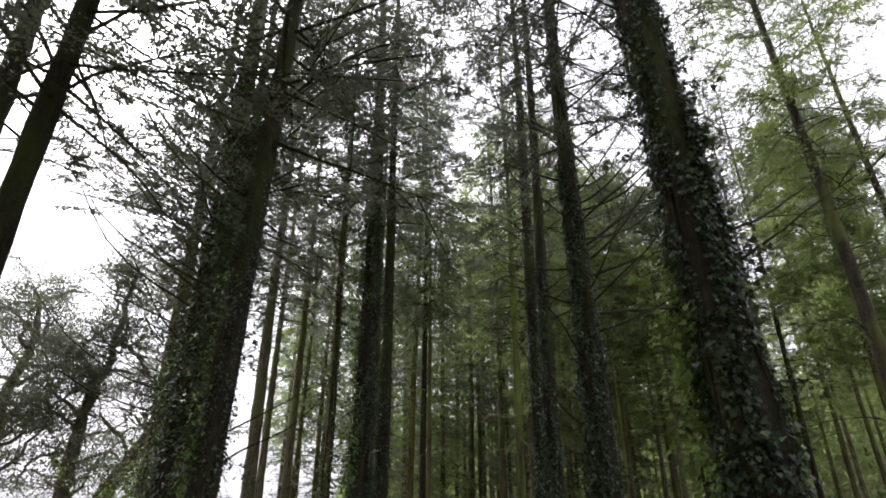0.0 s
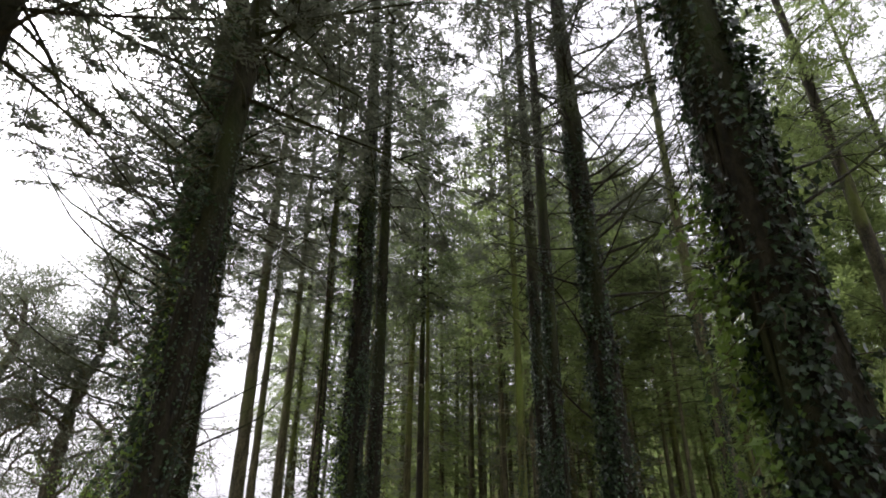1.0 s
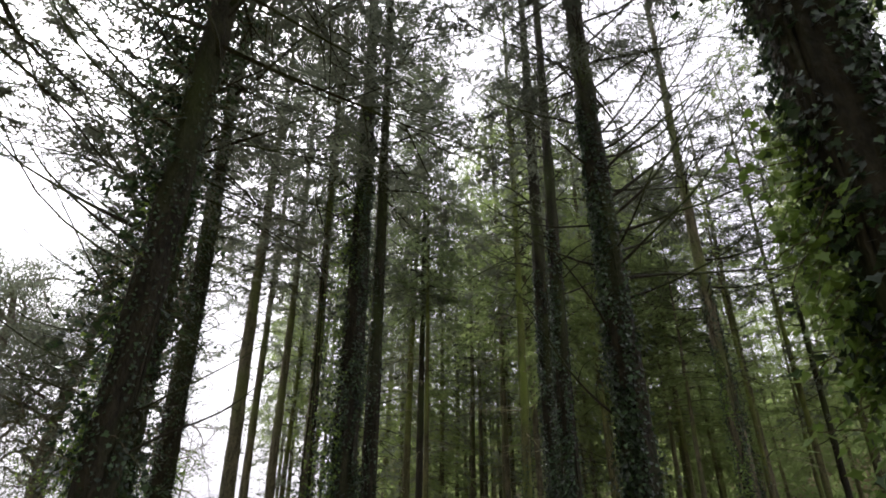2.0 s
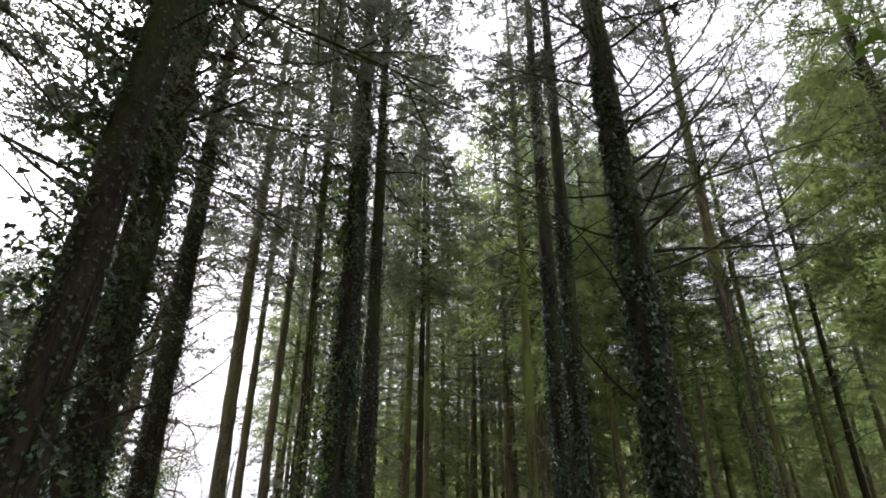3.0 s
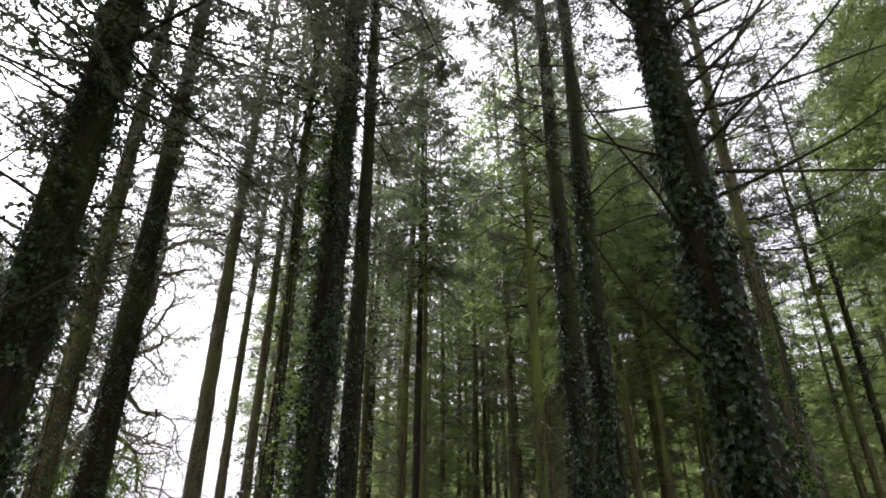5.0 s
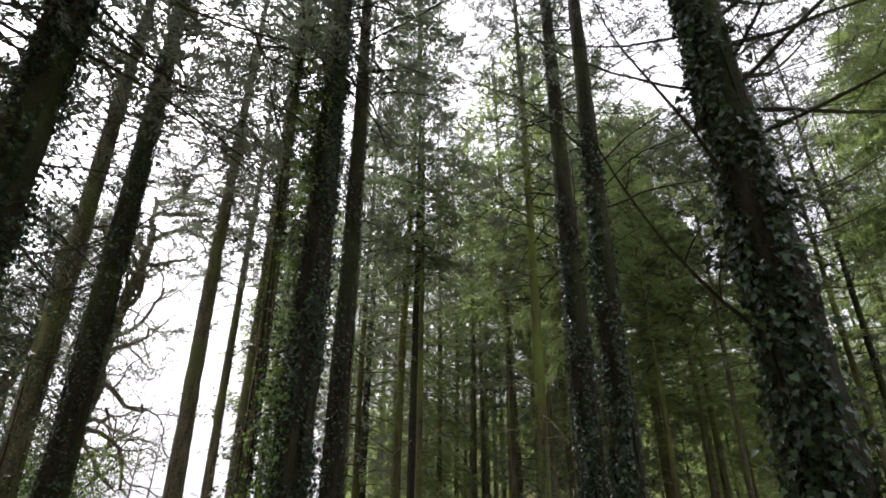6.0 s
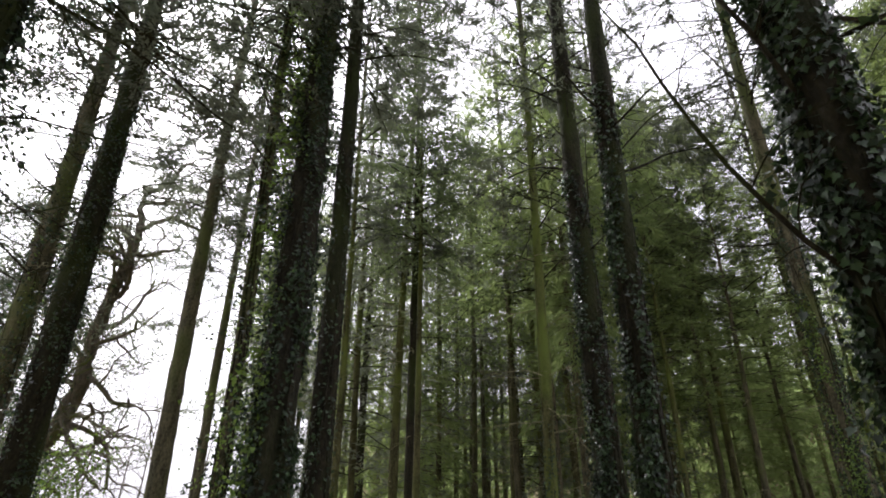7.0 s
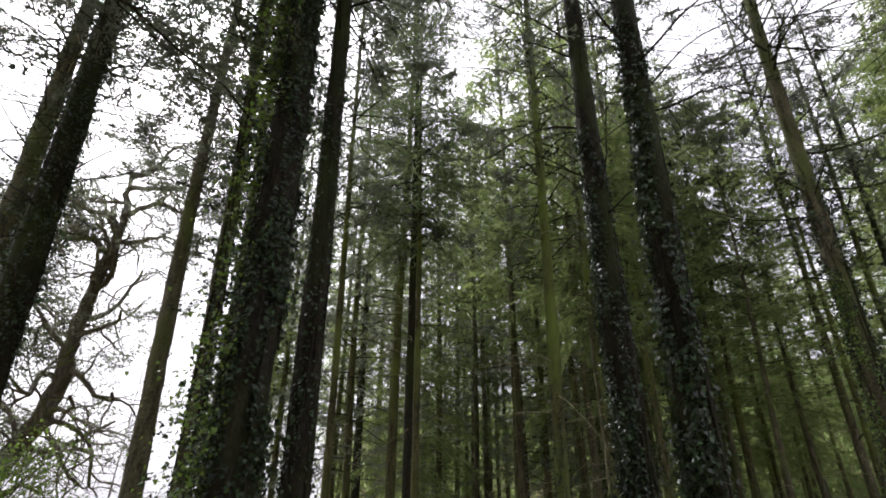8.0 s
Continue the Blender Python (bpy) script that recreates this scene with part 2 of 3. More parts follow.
def crown_mesh(seed, low, top, spread, material, gap=0.42, twigs=15, tufts=8, tuft=0.16, hang=0.6, keep=0.86, fat=1.0, twig=1.0, steps=6):
    """Live whorls of drooping branches; every side twig carries short blades of needles."""
    rng, heap = np.random.default_rng(seed), Heap()
    base, ways, lens = [], [], []
    z = low
    while z < top:
        f = (z - low) / (top - low)
        for turn in rng.uniform(0, 2 * np.pi) + np.arange(rng.integers(3, 6)) * 2 * np.pi / 4.3 + rng.normal(0, 0.25):
            if rng.random() > keep:
                continue
            length = spread * (1 - 0.86 * f) ** 0.9 * rng.uniform(0.55, 1.12) * min(1.0, 0.55 + 1.6 * f)
            main = curve_points((0, 0, z + rng.normal(0, 0.1)), (np.cos(turn), np.sin(turn), 0.05 + 0.7 * f + rng.normal(0, 0.12)), length, steps, rng,
                                droop=hang * (1 - f), wander=0.07)
            heap.add(*tube(main, np.linspace(0.02, 0.004, steps + 1), 3))
            count = max(3, int(twigs * length / spread * 1.15))
            s = np.sort(rng.uniform(0.16, 1.0, count)) * steps
            k = np.minimum(s.astype(int), steps - 1)
            at = main[k] + (main[k + 1] - main[k]) * (s - k)[:, None]
            ahead = unit(main[k + 1] - main[k])
            side = unit(np.cross(ahead, (0, 0, 1.0))) * rng.choice([-1, 1], count)[:, None]
            base.append(at)
            ways.append(unit(ahead * rng.uniform(0.4, 1.0, (count, 1)) + side * rng.uniform(0.3, 1.0, (count, 1))
                             + np.array([0, 0, -1]) * rng.uniform(0.0, 0.5, (count, 1))))
            lens.append(twig * rng.uniform(0.25, 0.8, count) * (1.3 - 0.75 * s / steps))
        z += gap * rng.uniform(0.6, 1.4)
    base, ways, lens = np.concatenate(base), np.concatenate(ways), np.concatenate(lens)
    n = len(base)
    t = np.tile((np.arange(tufts) + 0.7) / tufts, (n, 1)) + rng.uniform(-0.08, 0.08, (n, tufts))
    drop = np.array([0, 0, -0.35]) * (t * t * lens[:, None])[..., None]
    root = base[:, None] + ways[:, None] * (t * lens[:, None])[..., None] + drop
    way = unit(ways[:, None] + rng.normal(0, 0.5, (n, tufts, 3)) + np.array([0, 0, -0.15]))
    across = unit(np.cross(way, rng.normal(0, 1, (n, tufts, 3))))
    size = rng.uniform(0.6, 1.35, (n, tufts, 1)) * tuft
    wide = across * size * fat
    v = np.stack([root - wide * 0.24, root + way * size * 0.35 + wide * 0.26, root + way * size], 2)
    heap.add(v.reshape(-1, 3), np.arange(3 * n * tufts).reshape(-1, 3))
    data = heap.mesh("crown", TWIG)
    data.materials.append(material)
    kinds = np.ones(len(data.polygons), dtype=np.int32)
    kinds[: sum(len(f) for f in heap.tris[:-1])] = 0
    data.polygons.foreach_set("material_index", kinds)
    return data


def pad_crown(seed, low, top, spread, material, gap=0.5, twigs=5, pads=6, needles=36, needle=0.15, pad=0.26, hang=0.5, keep=0.85, dome=0.9, fat=0.31):
    """Whorls of bare-stemmed branches that end in flat, lacy pads of small needle sprays."""
    rng, heap = np.random.default_rng(seed), Heap()
    spots, z, steps = [], low, 5
    while z < top:
        f = (z - low) / (top - low)
        for turn in rng.uniform(0, 2 * np.pi) + np.arange(rng.integers(3, 6)) * 2 * np.pi / 4.3 + rng.normal(0, 0.25):
            if rng.random() > keep:
                continue
            length = spread * (1 - 0.88 * f) ** dome * rng.uniform(0.5, 1.12) * min(1.0, 0.6 + 1.5 * f)
            main = curve_points((0, 0, z + rng.normal(0, 0.12)), (np.cos(turn), np.sin(turn), 0.1 + 0.7 * f + rng.normal(0, 0.16)), length, steps, rng, droop=hang * (1 - f), wander=0.1)
            heap.add(*tube(main, np.linspace(0.024, 0.006, steps + 1), 3))
            ends = [main[-1], main[-2]]
            for _ in range(max(2, int(twigs * length / spread * 1.3))):
                k = rng.integers(1, steps + 1)
                way = unit(main[k] - main[k - 1]) + rng.normal(0, 0.6, 3) * (1, 1, 0.45)
                sub = curve_points(main[k], way, rng.uniform(0.35, 1.25), 2, rng, 0.35)
                heap.add(*tube(sub, (0.0085, 0.0065, 0.004), 3))
                ends += [sub[-1], sub[-2]]
            ends = [e for e in ends if e[0] ** 2 + e[1] ** 2 > 0.04 * spread * spread] or ends[:1]
            for k in rng.integers(0, len(ends), max(2, int(pads * length / spread * 1.2))):
                spots.append(ends[k])
        z += gap * rng.uniform(0.6, 1.4)
    wood = sum(len(f) for f in heap.tris)
    spots = np.array(spots)
    n = len(spots)
    axis = unit(rng.normal(0, 1, (n, 5, 3)) * (1, 1, 0.35))[:, rng.integers(0, 5, needles)]
    off = axis * rng.uniform(-0.1, 2.1, (n, needles, 1)) + rng.normal(0, 0.16, (n, needles, 3))
    off = off * pad * rng.gamma(4.0, 0.25, (n, 1, 1))
    off = off - np.array([0, 0, 0.5]) * (off[..., :2] ** 2).sum(-1, keepdims=True)
    root = spots[:, None] + off
    way = unit(axis + rng.normal(0, 0.42, (n, needles, 3)) + np.array([0, 0, -0.12]))
    size = rng.uniform(0.55, 1.4, (n, needles, 1)) * needle
    wide = unit(np.cross(way, rng.normal(0, 1, (n, needles, 3)))) * size * fat
    v = np.stack([root - wide * 0.5, root + way * size * 0.4 + wide * 0.5, root + way * size], 2)
    heap.add(v.reshape(-1, 3), np.arange(3 * n * needles).reshape(-1, 3))
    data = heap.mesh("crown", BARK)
    data.materials.append(material)
    data.polygons.foreach_set("material_index", (np.arange(len(data.polygons)) >= wood).astype(np.int32))
    return data


CROWNS = [pad_crown(200 + k, 7.8 + 0.7 * (k % 3), 21.5, 3.2 + 0.15 * k, NEEDLE, gap=0.55, twigs=8, pads=9, needles=76, needle=0.105, pad=0.17, dome=0.7, fat=0.3) for k in range(5)]
LITE_CROWNS = [crown_mesh(320 + k, 3.5 + 1.8 * k, 19.0, 2.5, OLIVE, gap=0.8, twigs=10, tufts=7, tuft=0.48, fat=0.22, steps=3) for k in range(3)]
FAR_CROWNS = [crown_mesh(240 + k, 3.0 + 1.6 * k, 20.0, 3.0, OLIVE, gap=0.6, twigs=15, tufts=11, tuft=0.4, fat=0.23) for k in range(5)]
FINE_CROWNS = [pad_crown(280 + k, 4.4 + 1.4 * k, 12.0 + k, 3.5, BACKLIT, gap=0.42, twigs=9, pads=9, needles=170, needle=0.052, pad=0.2, hang=0.2, fat=0.48) for k in range(3)]
FINE_CROWNS.append(pad_crown(290, 7.6, 17.5, 3.6, FRESH, gap=0.42, twigs=7, pads=12, needles=60, needle=0.12, pad=0.28, hang=0.8, dome=0.6))
LOW_CROWNS = [pad_crown(360 + k, 1.6 + k, 15.0 + 2 * k, 2.7, NEEDLE, gap=0.55, twigs=4, pads=6, needles=22, needle=0.22, pad=0.26, dome=0.7) for k in range(2)]
ROW_CROWNS = [pad_crown(380 + k, 8.0 + 0.7 * k, 21.0, 3.2, OLIVE, gap=0.6, twigs=4, pads=6, needles=17, needle=0.24, pad=0.26, dome=0.7) for k in range(3)]
# coarse crowns for added trees out of view, there only to cast shade
SHADE_CROWNS = [crown_mesh(340 + k, 4.0 + k, 20.0, 3.3, OLIVE, gap=0.7, twigs=9, tufts=5, tuft=0.8, fat=0.33, steps=3) for k in range(3)]
WHISKERS = [joined_dead_branches(260 + k, 1.5, 12.0, 22) for k in range(4)]


def trunk_line(x, y, lean_x, lean_y, seed, height, wobble):
    """Centre of a trunk at height z, in the tree's own space, whose origin is the foot."""
    def at(z):
        z = np.asarray(z, float)
        w = wobble * np.stack([np.sin(0.31 * z + seed), np.cos(0.23 * z + 2.1 * seed), 0 * z], -1)
        return np.stack([lean_x * z, lean_y * z, z], -1) + w
    return at


def trunk_mesh(at, radius, height, sides, seed, material, rough=0.06):
    rng = np.random.default_rng(seed)
    z = np.concatenate([np.linspace(-0.3, 1.0, 6), np.linspace(1.4, height, int(height * (2.2 if sides > 12 else 0.9)))])
    f = np.clip(z / height, 0, 1)
    r = radius * (1.03 - 0.9 * f**1.15) + radius * 0.55 * np.exp(-np.clip(z + 0.3, 0, None) * 3.0)
    around = 1 + rng.normal(0, rough, (len(z), sides)) + 0.04 * np.sin(np.arange(sides) * 2 * np.pi / sides * 3 + seed)[None]
    heap = Heap()
    heap.add(*tube(at(z), np.clip(r, 0.012, None)[:, None] * around, sides))
    return heap.mesh("trunk", material, True)


# ---- ivy ----
def ivy_leaf_shape():
    """A five-lobed leaf, folded along its midrib; stalk at the origin, tip along -y, face along +z."""
    half = np.array([(0.0, 0.03), (0.3, 0.2), (0.33, -0.02), (0.56, -0.2), (0.27, -0.42), (0.0, -0.98)])
    right = [(x, y, 0.12 * x) for x, y in half]
    left = [(-x, y, 0.12 * x) for x, y in half[1:-1]]
    verts = np.array([(0, -0.35, -0.03)] + right + left[::-1]) + np.array([0, 0.3, 0])
    n = len(verts) - 1
    return verts, np.array([(0, 1 + (k + 1) % n, 1 + k) for k in range(n)])


LEAF_V, LEAF_F = ivy_leaf_shape()
FAR_LEAF_V = np.array([(0, 0.3, 0), (0.46, 0.36, 0.06), (0.36, -0.12, 0.05), (0, -0.7, 0), (-0.36, -0.12, 0.05), (-0.46, 0.36, 0.06)])
FAR_LEAF_F = np.array([(0, 2, 1), (0, 3, 2), (0, 4, 3), (0, 5, 4)])


def leaf_data(material):
    heap = Heap()
    heap.add(LEAF_V, LEAF_F)
    return heap.mesh("ivy_leaf", material, True)


LEAF_MESH = leaf_data(IVY)


def ivy_places(rng, at, radius, low, high, count, bush, facing=None, wide=np.pi, size=(0.028, 0.054), patchy=1.0):
    """Places, turns and sizes of leaves that hang on a trunk between two heights, thinning out at the top."""
    many = 2 * count
    z = low + (high - low) * rng.beta(1.0, 1.25, many)
    turn = rng.uniform(0, 2 * np.pi, many) if facing is None else facing + rng.normal(0, wide, many)
    ragged = np.array([noise.noise((1.6 * math.cos(a) + 7 * radius, 1.6 * math.sin(a), 1.3 * b)) for a, b in zip(turn, z)])
    best = np.argsort(-(patchy * ragged + rng.uniform(-0.35, 0.35, many)))[:count]
    z, turn = z[best], turn[best]
    out = np.stack([np.cos(turn), np.sin(turn), 0 * turn], -1)
    clump = 0.5 + 0.5 * np.sin(z * 2.3 + turn * 2) * np.sin(z * 0.9 + turn * 3 + 1)
    gap = 0.015 + bush * rng.gamma(1.3, 0.5, count) * (0.35 + clump) * (1.1 - 0.7 * (z - low) / (high - low))
    place = at(z) + out * (radius * (1.0 - 0.03 * z) + gap)[:, None]
    face = unit(out + rng.normal(0, 0.62, (count, 3)) + np.array([0, 0, 0.4]))
    up = unit(np.array([0, 0, 1.0]) + rng.normal(0, 0.4, (count, 3)))
    side = unit(np.cross(up, face))
    turns = np.stack([side, np.cross(face, side), face], -1)
    return place, turns, rng.uniform(*size, count)


def ivy_heap(heap, places, lobed=False):
    place, turns, size = places
    shape, faces = (LEAF_V, LEAF_F) if lobed else (FAR_LEAF_V, FAR_LEAF_F)
    v = np.einsum("nij,kj->nki", turns, shape) * size[:, None, None] + place[:, None]
    f = faces[None] + (np.arange(len(place)) * len(shape))[:, None, None]
    heap.add(v.reshape(-1, 3), f.reshape(-1, 3))


def add_ivy(tree, at, radius, low, high, count, bush, seed, single=0, single_low=2.0, single_high=5.0, size=(0.028, 0.054), patchy=1.0, facing=None, wide=np.pi, bright=0, bright_at=2.2, bright_side=None):
    rng, heap = np.random.default_rng(seed), Heap()
    ivy_heap(heap, ivy_places(rng, at, radius, low, high, count, bush, facing, wide, size, patchy), lobed=count > 7000)
    mat = tagged(part("ivy", heap.mesh("ivy", IVY, True), tree, "dark green ivy clinging to the bark"), kind="stuff")
    for _ in range(7):
        turn, top = rng.uniform(0, 2 * np.pi), rng.uniform(0.5, 1.0) * high
        z = np.linspace(0, top, 16)
        w = turn + 0.5 * np.sin(z * rng.uniform(0.5, 1.2) + rng.uniform(0, 6))
        vine = Heap()
        vine.add(*tube(at(z) + np.stack([np.cos(w), np.sin(w), 0 * w], -1) * (radius * (1.04 - 0.03 * z))[:, None], np.linspace(0.018, 0.006, 16), 5))
        part("ivy_stem", vine.mesh("ivy_stem", BARK, True), tree, "thin woody ivy stem")
    # second ivy layer in the sunlit colour, mostly on the trunk's bright side
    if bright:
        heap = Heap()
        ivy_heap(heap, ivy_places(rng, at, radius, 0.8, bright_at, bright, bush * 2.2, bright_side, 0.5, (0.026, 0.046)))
        tagged(part("young_ivy", heap.mesh("young_ivy", BRIGHT_IVY, True), tree, "bright yellow-green ivy leaves in a sunlit colour"), kind="stuff")
    if single:
        place, turns, size = ivy_places(rng, at, radius, single_low, single_high, single, bush * 1.3, facing, wide, size)
        for p, m, s in zip(place, turns, size * 1.1):
            part("ivy_leaf", LEAF_MESH, mat, at=Matrix.Translation(p) @ Matrix(m.tolist()).to_4x4() @ Matrix.Scale(s, 4))


def add_shoots(tree, at, radius, low, high, count, seed, reach=0.6, facing=None, wide=np.pi, lobed=False, material=None):
    """Leafy ivy shoots that stand or hang off the trunk."""
    rng, leaves, stems = np.random.default_rng(seed), Heap(), Heap()
    for _ in range(count):
        z = rng.uniform(low, high)
        turn = rng.uniform(0, 2 * np.pi) if facing is None else facing + rng.normal(0, wide)
        out = np.array([np.cos(turn), np.sin(turn), 0])
        pts = curve_points(at(z) + out * radius * 0.8, out + np.array([0, 0, rng.uniform(-0.4, 0.5)]), reach * rng.uniform(0.4, 1.2), 6, rng, droop=0.7, wander=0.2)
        stems.add(*tube(pts, np.linspace(0.006, 0.002, 7), 3))
        n = 16
        k = rng.integers(1, 7, n)
        face = unit(rng.normal(0, 0.6, (n, 3)) + np.array([0, 0, 0.8]) + out * 0.5)
        up = unit(rng.normal(0, 0.5, (n, 3)) - out * 0.6 + np.array([0, 0, 0.5]))
        side = unit(np.cross(up, face))
        ivy_heap(leaves, (pts[k] + rng.normal(0, 0.035, (n, 3)), np.stack([side, np.cross(face, side), face], -1), rng.uniform(0.035, 0.065, n)), lobed)
    tagged(part("shoot_wood", stems.mesh("shoot_wood", TWIG), tree, "thin hanging ivy stems"), kind="stuff")
    tagged(part("hanging_ivy", leaves.mesh("hanging_ivy", material or IVY, True), tree, "loose leafy ivy shoots"), kind="stuff")


# ---- conifers whose places are known ----
def conifer(x, y, lean_x, lean_y, radius, label, seed, height=23.0, crown=0, crown_low=0.0, mossy=False, branches=16, branch_low=3.0, branch_high=11.0,
            branch_scale=1.0, whiskers=None, ivy=None, shoots=None, lit_shoots=None, bare=(), bare_thick=0.75, sides=16, wobble=0.035, crown_scale=1.0):
    """x and y are the trunk's centre 3 m above the ground."""
    rng = np.random.default_rng(seed)
    tree = thing("conifer_tree", x - 3 * lean_x, y - 3 * lean_y, 0, label, "tree", "ivy-clad plantation conifers")
    at = trunk_line(x, y, lean_x, lean_y, seed, height, wobble)
    part("trunk", trunk_mesh(at, radius, height, sides, seed, {"pale": LIT_PALE, "lush": LUSH, "streaks": STREAKED, True: MOSSY, False: BARK}[mossy]), tree)
    if crown is not None:
        shift = at(14.0) - np.array([0, 0, 14.0])
        tagged(part("crown", CROWNS[crown] if crown < 5 else FINE_CROWNS[crown - 5], tree, "dark green drooping needle crown",
                    at=pose(shift[0], shift[1], crown_low, 0, 0, rng.uniform(0, 360)) @ Matrix.Diagonal((crown_scale, crown_scale, 1, 1))), kind="stuff")
    if whiskers is not None:
        tagged(part("deadwood", WHISKERS[whiskers], tree, "fine dead side branches", at=pose(0, 0, 0.5, 0, 0, rng.uniform(0, 360))), kind="stuff")
    for k in range(branches):
        z = branch_low + (branch_high - branch_low) * (k + rng.uniform(0, 1)) / branches
        turn = rng.uniform(0, 360)
        part("branch", BRANCHES[rng.integers(0, len(BRANCHES))], tree,
             at=Matrix.Translation(at(z)) @ pose(0, 0, 0, rng.uniform(-25, 25), rng.uniform(-18, 12), turn) @ Matrix.Scale(branch_scale * rng.uniform(0.6, 1.2), 4))
    if ivy:
        add_ivy(tree, at, radius, seed=seed + 500, **ivy)
    if shoots:
        add_shoots(tree, at, radius, seed=seed + 700, **shoots)
    # shoots in the sunlit leaf colour, painting the lit edge of the ivy
    if lit_shoots:
        add_shoots(tree, at, radius, seed=seed + 800, material=BRIGHT_IVY, **lit_shoots)
    for k, (z, turn, rise, length) in enumerate(bare):
        part("branch", dead_branch_mesh(1000 + 40 * seed + k, length * 1.15, 0.6 * rise - 0.05, int(3 * length), 0.6, bend=-0.7, thick=bare_thick), tree, at=Matrix.Translation(at(z)) @ pose(0, 0, 0, 0, 0, turn))
    return tree


IVY_CLAD = "tall dark conifer trunk thickly clad in ivy"
BARE = "slender bare-barked conifer with dead side branches"
GREEN = "slender conifer trunk green with moss and algae"

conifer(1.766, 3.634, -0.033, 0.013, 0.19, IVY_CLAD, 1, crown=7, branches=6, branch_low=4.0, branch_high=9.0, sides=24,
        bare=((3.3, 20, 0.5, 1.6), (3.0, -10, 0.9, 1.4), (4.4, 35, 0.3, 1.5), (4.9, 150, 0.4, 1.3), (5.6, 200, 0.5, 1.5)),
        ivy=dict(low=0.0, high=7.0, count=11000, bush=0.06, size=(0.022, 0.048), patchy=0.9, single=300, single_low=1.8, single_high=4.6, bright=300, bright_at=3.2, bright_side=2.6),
        shoots=dict(low=1.5, high=5.0, count=40, reach=0.3, lobed=True), lit_shoots=dict(low=1.2, high=3.3, count=60, reach=0.32, facing=2.6, wide=0.28, lobed=True))
conifer(2.002, 7.903, 0.007, 0.013, 0.172, IVY_CLAD, 2, crown=6, crown_low=1.5, branches=6, bare_thick=1.0, branch_low=5.5, branch_high=9.5, sides=24,
        bare=((2.4, 188, 1.5, 1.9), (4.2, 12, 0.55, 2.9), (4.3, -25, 1.5, 2.4), (4.6, 40, 0.25, 2.2), (5.3, -5, 0.9, 2.8), (5.5, 30, 0.75, 2.6), (5.0, 340, 1.2, 2.6),
              (4.35, 175, 0.45, 1.6), (5.0, 160, 0.2, 1.5), (3.3, 200, 1.6, 1.9), (6.0, 20, 0.6, 2.8), (6.3, 320, 0.9, 2.2), (6.6, 170, 0.4, 1.9), (3.6, 60, 0.1, 1.6), (5.8, 210, 0.5, 1.6), (4.8, 5, 0.8, 2.7), (5.2, 50, 0.6, 2.4), (5.7, -30, 1.0, 2.6), (6.1, 0, 0.9, 2.6), (3.9, 330, 0.4, 1.8), (4.5, 300, 0.8, 1.9), (6.5, 40, 0.7, 2.4)),
        ivy=dict(low=0.0, high=7.0, count=7200, bush=0.06, size=(0.03, 0.054), patchy=0.7, facing=3.3, wide=1.2, single=300, single_low=1.8, single_high=4.6), shoots=dict(low=1.5, high=5.0, count=24, reach=0.25))
conifer(2.029, 13.048, 0.005, 0.021, 0.18, IVY_CLAD, 3, crown=1, crown_scale=0.6, branches=40, branch_low=5, branch_high=16, ivy=dict(low=0.0, high=6.5, count=5200, bush=0.08, facing=3.4, wide=1.2))
conifer(1.924, 11.05, 0.016, 0.018, 0.14, IVY_CLAD, 4, crown=2, crown_scale=0.6, crown_low=1.5, branches=30, branch_low=5, branch_high=15, ivy=dict(low=0.0, high=6.5, count=4600, bush=0.07, facing=3.4, wide=1.2))
conifer(1.953, 17.104, 0.010, 0.004, 0.128, GREEN, 5, crown=3, crown_scale=0.75, mossy="lush", branches=44, branch_low=6, branch_high=17, branch_scale=1.2, whiskers=1, ivy=dict(low=0.0, high=3.5, count=900, bush=0.04))
conifer(9.404, 12.073, -0.008, 0.004, 0.18, GREEN, 6, mossy="streaks", crown=8, crown_low=2.2, crown_scale=0.9, branches=24, branch_low=3, branch_high=11)
conifer(14.13, 15.79, -0.003, 0.002, 0.16, GREEN, 7, mossy="streaks", crown=0, crown_low=1, branches=18)
conifer(6.990, 15.909, -0.005, -0.023, 0.19, "conifer with pale bark above and green ivy round its lower trunk", 8, mossy="pale", crown=6, crown_low=4.4, crown_scale=1.3, branches=32, bare_thick=1.1, branch_low=5, branch_high=12, sides=20,
        bare=((8.0, -12, -0.1, 3.2), (7.2, 5, -0.15, 2.9), (9.4, 175, 0.1, 2.2), (6.6, 160, 0.0, 1.8)),
        ivy=dict(low=0.0, high=7.5, count=5200, bush=0.09, bright=1500, bright_at=5.5, bright_side=3.8), shoots=dict(low=1.0, high=6.0, count=40, reach=0.35))
conifer(11.216, 22.836, -0.006, 0.0, 0.12, GREEN, 9, mossy="pale", crown=7, crown_low=2.5, crown_scale=1.2, branches=16, whiskers=2)
conifer(13.733, 22.805, 0.010, -0.007, 0.12, BARE, 10, crown=3, crown_scale=0.9, crown_low=-2.5, branches=16, whiskers=3)
conifer(12.85, 22.5, -0.002, -0.004, 0.11, GREEN, 27, mossy=True, crown=6, crown_scale=1.15, crown_low=3.5, branches=14, whiskers=1)
